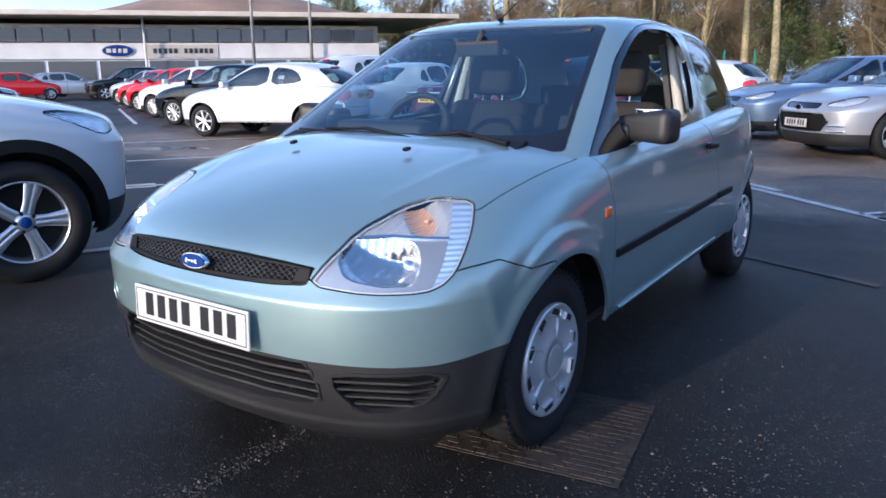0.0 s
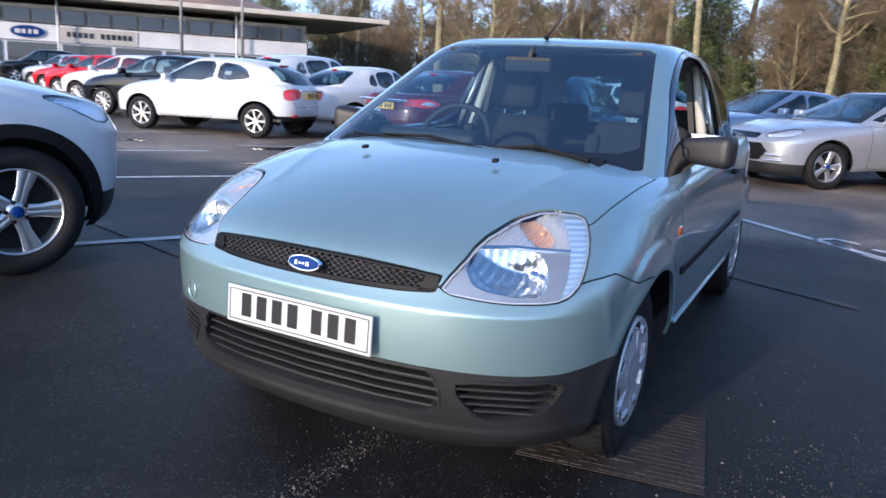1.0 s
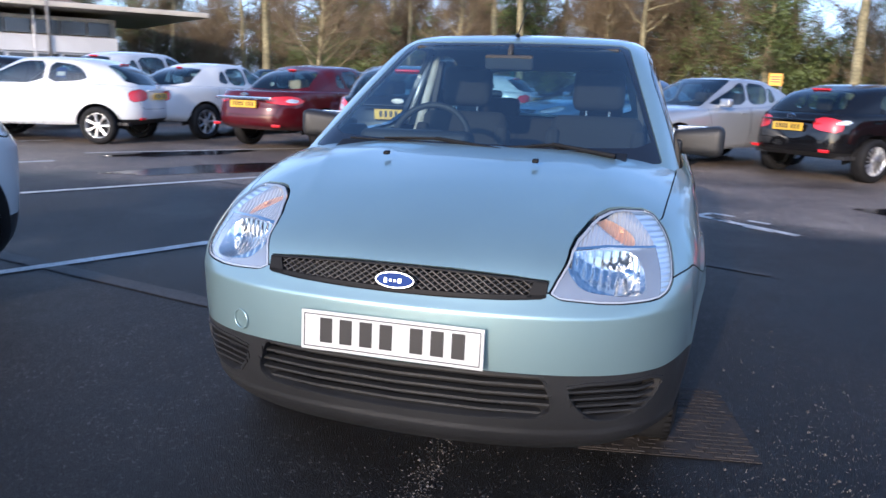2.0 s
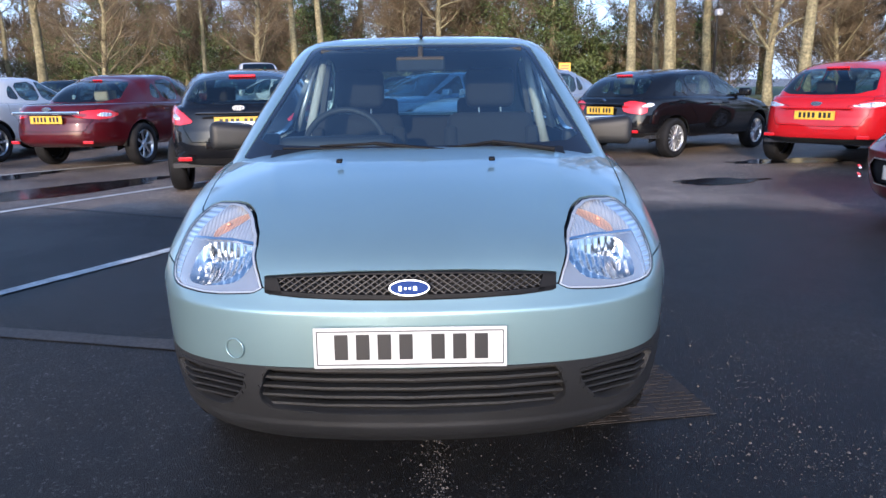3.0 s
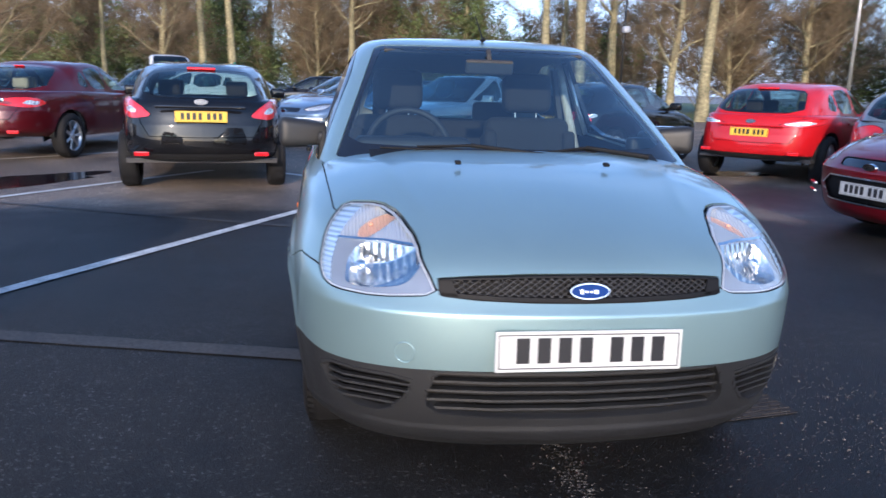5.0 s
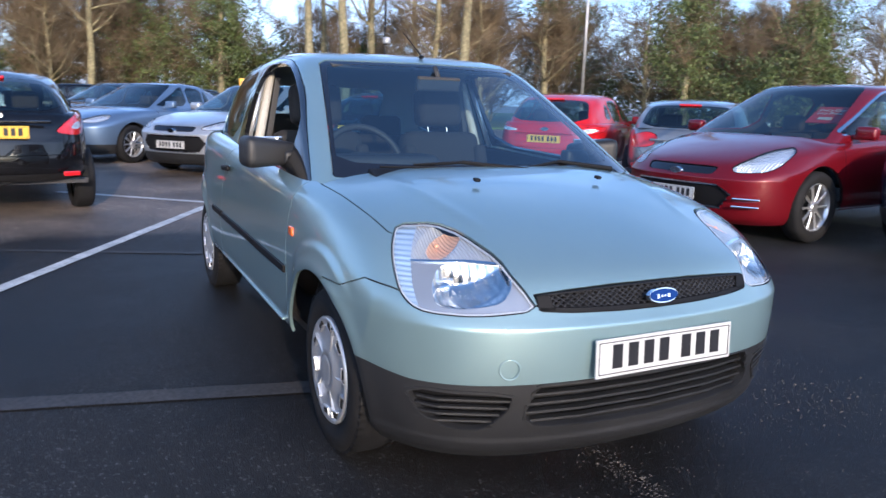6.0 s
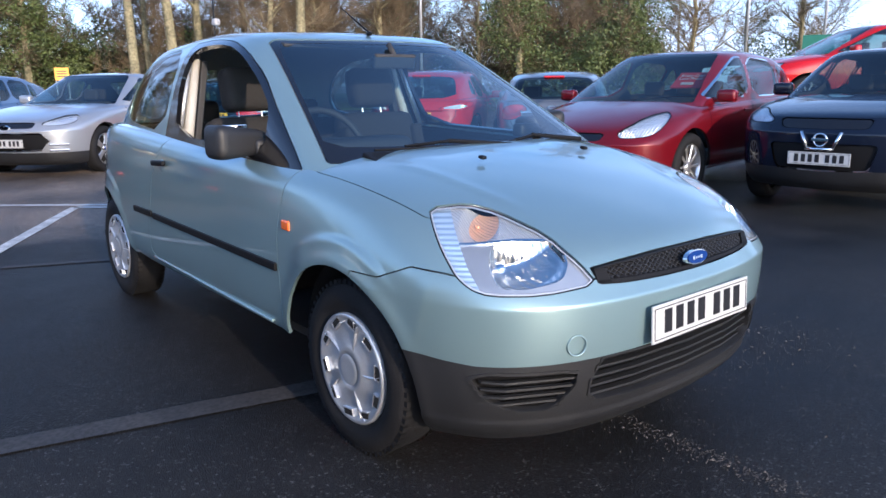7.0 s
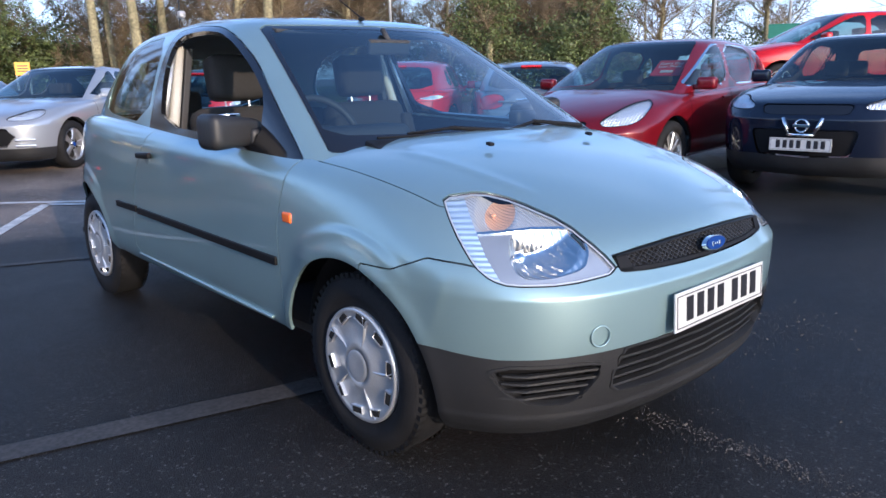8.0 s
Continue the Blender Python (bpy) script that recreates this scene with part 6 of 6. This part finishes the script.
# grass strip before the wood
bm = bmesh.new()
prev = None
for k in range(41):
    x, y = along(k / 40 * (len(EDGE) - 1))
    r = math.hypot(x, y)
    row = [bm.verts.new((x * (1 + o / r), y * (1 + o / r), z)) for o, z in ((-9, .006), (-8.9, .10), (60, .12))]
    if prev:
        for q in range(2):
            bm.faces.new((prev[q], prev[q + 1], row[q + 1], row[q]))
    prev = row
tagged(part("grass_verge", bm, M_GRASS), label="rough winter grass under the trees", category="grass", kind="structure")


# ---------------------------------------------------------------- showroom behind the car park
M_WALL = material("white_cladding", (.62, .63, .66), .5, patch=.08, patch_scale=.5)
M_ROOF = material("brown_metal_roof", (.30, .20, .13), .8, grain=.1, grain_scale=3, patch=.2, patch_scale=.3)
M_SOFFIT = material("pale_fascia", (.55, .50, .42), .5, patch=.1, patch_scale=.7)
M_WINDOW = material("dark_window", (.06, .065, .07), .12, coat=.5)
M_POLE = material("galvanised_pole", (.5, .5, .5), .45, .6, patch=.1)
A, B = Vector((-78.0, -1.4, 0)), Vector((-34.8, 51.2, 0))
along_b = (B - A).normalized()
back_b = Vector((-along_b.y, along_b.x, 0))
TURN_B = math.degrees(math.atan2(along_b.y, along_b.x))
LEN_B = (B - A).length - 5.5
hall = empty("showroom", Matrix.Translation(A) @ pose(0, 0, 0, 0, 0, TURN_B), label="long low car showroom with a curved brown roof", category="building")
bm = bmesh.new()
box(bm, (LEN_B, 18, 2.6), Matrix.Translation((LEN_B / 2, 9, 1.3)))
part("lower_wall", bm, M_WALL, hall)
bm = bmesh.new()
box(bm, (LEN_B, 18, 2.4), Matrix.Translation((LEN_B / 2, 9.3, 3.8)))
part("upper_wall", bm, M_SOFFIT, hall)
bm = bmesh.new()
box(bm, (LEN_B + 8, 22, .35), Matrix.Translation((LEN_B / 2 + 2, 8, 5.6)), .05)
part("fascia", bm, M_SOFFIT, hall)
bm = bmesh.new()
prev = None
for k in range(81):
    u = (LEN_B + 5) * k / 80
    hgt = 5.7 + 2.7 * (.5 - .5 * math.cos((u - LEN_B - 5) / 33 * 2 * math.pi))
    row = [bm.verts.new((u, y, z)) for y, z in ((-2.2, 5.62), (1.5, 5.62 + (hgt - 5.62) * .45), (7, hgt), (18, hgt))]
    if prev:
        for q in range(3):
            bm.faces.new((prev[q], prev[q + 1], row[q + 1], row[q]))
    prev = row
part("roof", bm, M_ROOF, hall, "curved brown metal roof", True)
for k in range(34):
    x = LEN_B - 1.2 - k * 1.75
    bm = bmesh.new()
    box(bm, (1.62 if k % 4 else 1.5, .10, .95), Matrix.Translation((x, -.02, 4.22)), .02)
    w = part("window", bm, M_WINDOW, hall)
    if k % 2 == 0:
        bm = bmesh.new()
        box(bm, (3.2, .10, 2.1), Matrix.Translation((x - .9, -.04, 1.30)), .02)
        part("shop_window", bm, M_WINDOW, hall)
    if k % 7 == 3:
        bm = bmesh.new()
        rod(bm, (x + .87, -.9, 0), (x + .87, -.9, 5.4), .09, .09, 10)
        part("column", bm, M_WALL, hall, smooth=True)
bm = bmesh.new()
box(bm, (LEN_B, .12, 1.15), Matrix.Translation((LEN_B / 2, -.14, 3.06)), .02)
band = part("sign_band", bm, M_WALL, hall, "white sign band")


def on_front(x, z, w, h, mat, name, label, shape="box", y=-.24):
    bm = bmesh.new()
    if shape == "box":
        box(bm, (w, .08, h), Matrix.Translation((x, y, z)), .01)
    else:
        bmesh.ops.create_cone(bm, cap_ends=True, segments=40, radius1=1, radius2=1, depth=.1, matrix=Matrix.Translation((x, y, z)) @ pose(0, 0, 0, 90, 0, 0) @ Matrix.Diagonal((w / 2, h / 2, 1, 1)))
    return part(name, bm, mat, band, label)


M_PANEL = material("grey_sign_panel", (.45, .43, .40), .5, patch=.05)
S0 = 42.75
on_front(S0, 3.08, 2.3, .95, M_PLATE_W, "oval_rim", "white rim of an oval sign", "oval")
on_front(S0, 3.08, 2.15, .82, M_BADGE, "oval_sign", "blue oval sign", "oval", -.28)
for k, w in enumerate((.34, .24, .22, .3)):
    on_front(S0 - .62 + k * .38, 3.08, w, .30, M_PLATE_W, "bar", "", y=-.33)
on_front(S0 + 4.6, 3.06, 5.2, .95, M_PANEL, "sign_panel", "grey name panel with plain bars", y=-.22)
for k in range(12):
    if k != 5:
        on_front(S0 + 2.6 + k * .37, 3.06, .24, .36, M_INK, "bar", "", y=-.27)

# ---------------------------------------------------------------- posts and signs
M_BLACKPOST = material("black_post", (.02, .02, .022), .5, patch=.1)
M_YELLOW = material("yellow_sign", (.75, .38, .02), .5, patch=.08)
M_GREEN = material("green_post", (.03, .16, .11), .5, patch=.08)


def lamp_post(x, y, h, r, mat, label):
    p = empty("lamp_post", Matrix.Translation((x, y, 0)), label=label, category="lamp post")
    bm = bmesh.new()
    rod(bm, (0, 0, 0), (0, 0, 1.2), r * 1.5, r * 1.5, 12)
    rod(bm, (0, 0, 1.2), (0, 0, h), r, r * .6, 12)
    part("pole", bm, mat, p, smooth=True)
    bm = bmesh.new()
    box(bm, (.22, .55, .10), Matrix.Translation((0, -.25, h)), .03)
    part("lantern", bm, mat, p)
    return p


for x, y in ((-24.6, 21.8), (-23.0, 23.8), (22.4, 30.0), (34, 18.5), (36, 15.6)):
    lamp_post(x, y, 9.5, .075, M_POLE, "tall galvanised lamp post in the car park")
post = lamp_post(13.0, 34.0, 6.5, .07, M_BLACKPOST, "black post with a small white camera")
bm = bmesh.new()
box(bm, (.3, .4, .3), Matrix.Translation((0, -.2, 4.2)), .1, 3)
part("camera_housing", bm, M_WALL, post, "white camera housing")
sign = empty("yellow_sign", Matrix.Translation((5.6, 32, 0)) @ pose(0, 0, 0, 0, 0, -8), label="yellow notice board on two posts", category="sign")
for x in (-.22, .22):
    bm = bmesh.new()
    rod(bm, (x, 0, 0), (x, 0, 2.0), .03)
    part("post", bm, M_POLE, sign)
bm = bmesh.new()
box(bm, (.52, .04, .50), Matrix.Translation((0, -.05, 1.75)), .01)
board = part("board", bm, M_YELLOW, sign)
for z in (1.86, 1.76, 1.66):
    bm = bmesh.new()
    box(bm, (.36, .01, .04), Matrix.Translation((0, -.076, z)))
    part("bar", bm, M_INK, board)
for x, y in ((-6.7, 27.2), (-5.7, 27.5), (-4.7, 27.8)):
    bm = bmesh.new()
    rod(bm, (0, 0, 0), (0, 0, 1.9), .04, .04, 10)
    tagged(part("green_post", bm, M_GREEN, smooth=True), label="short bright green marker post", category="post", group="green posts").matrix_world = Matrix.Translation((x, y, 0))
gs = empty("green_sign", Matrix.Translation((33, 14.5, 0)) @ pose(0, 0, 0, 0, 0, -65), label="green and white notice on posts", category="sign")
for x in (-.5, .5):
    bm = bmesh.new()
    rod(bm, (x, 0, 0), (x, 0, 3.2), .04)
    part("post", bm, M_POLE, gs)
bm = bmesh.new()
box(bm, (1.3, .05, .8), Matrix.Translation((0, -.06, 2.8)), .01)
part("board", bm, M_GREEN, gs)
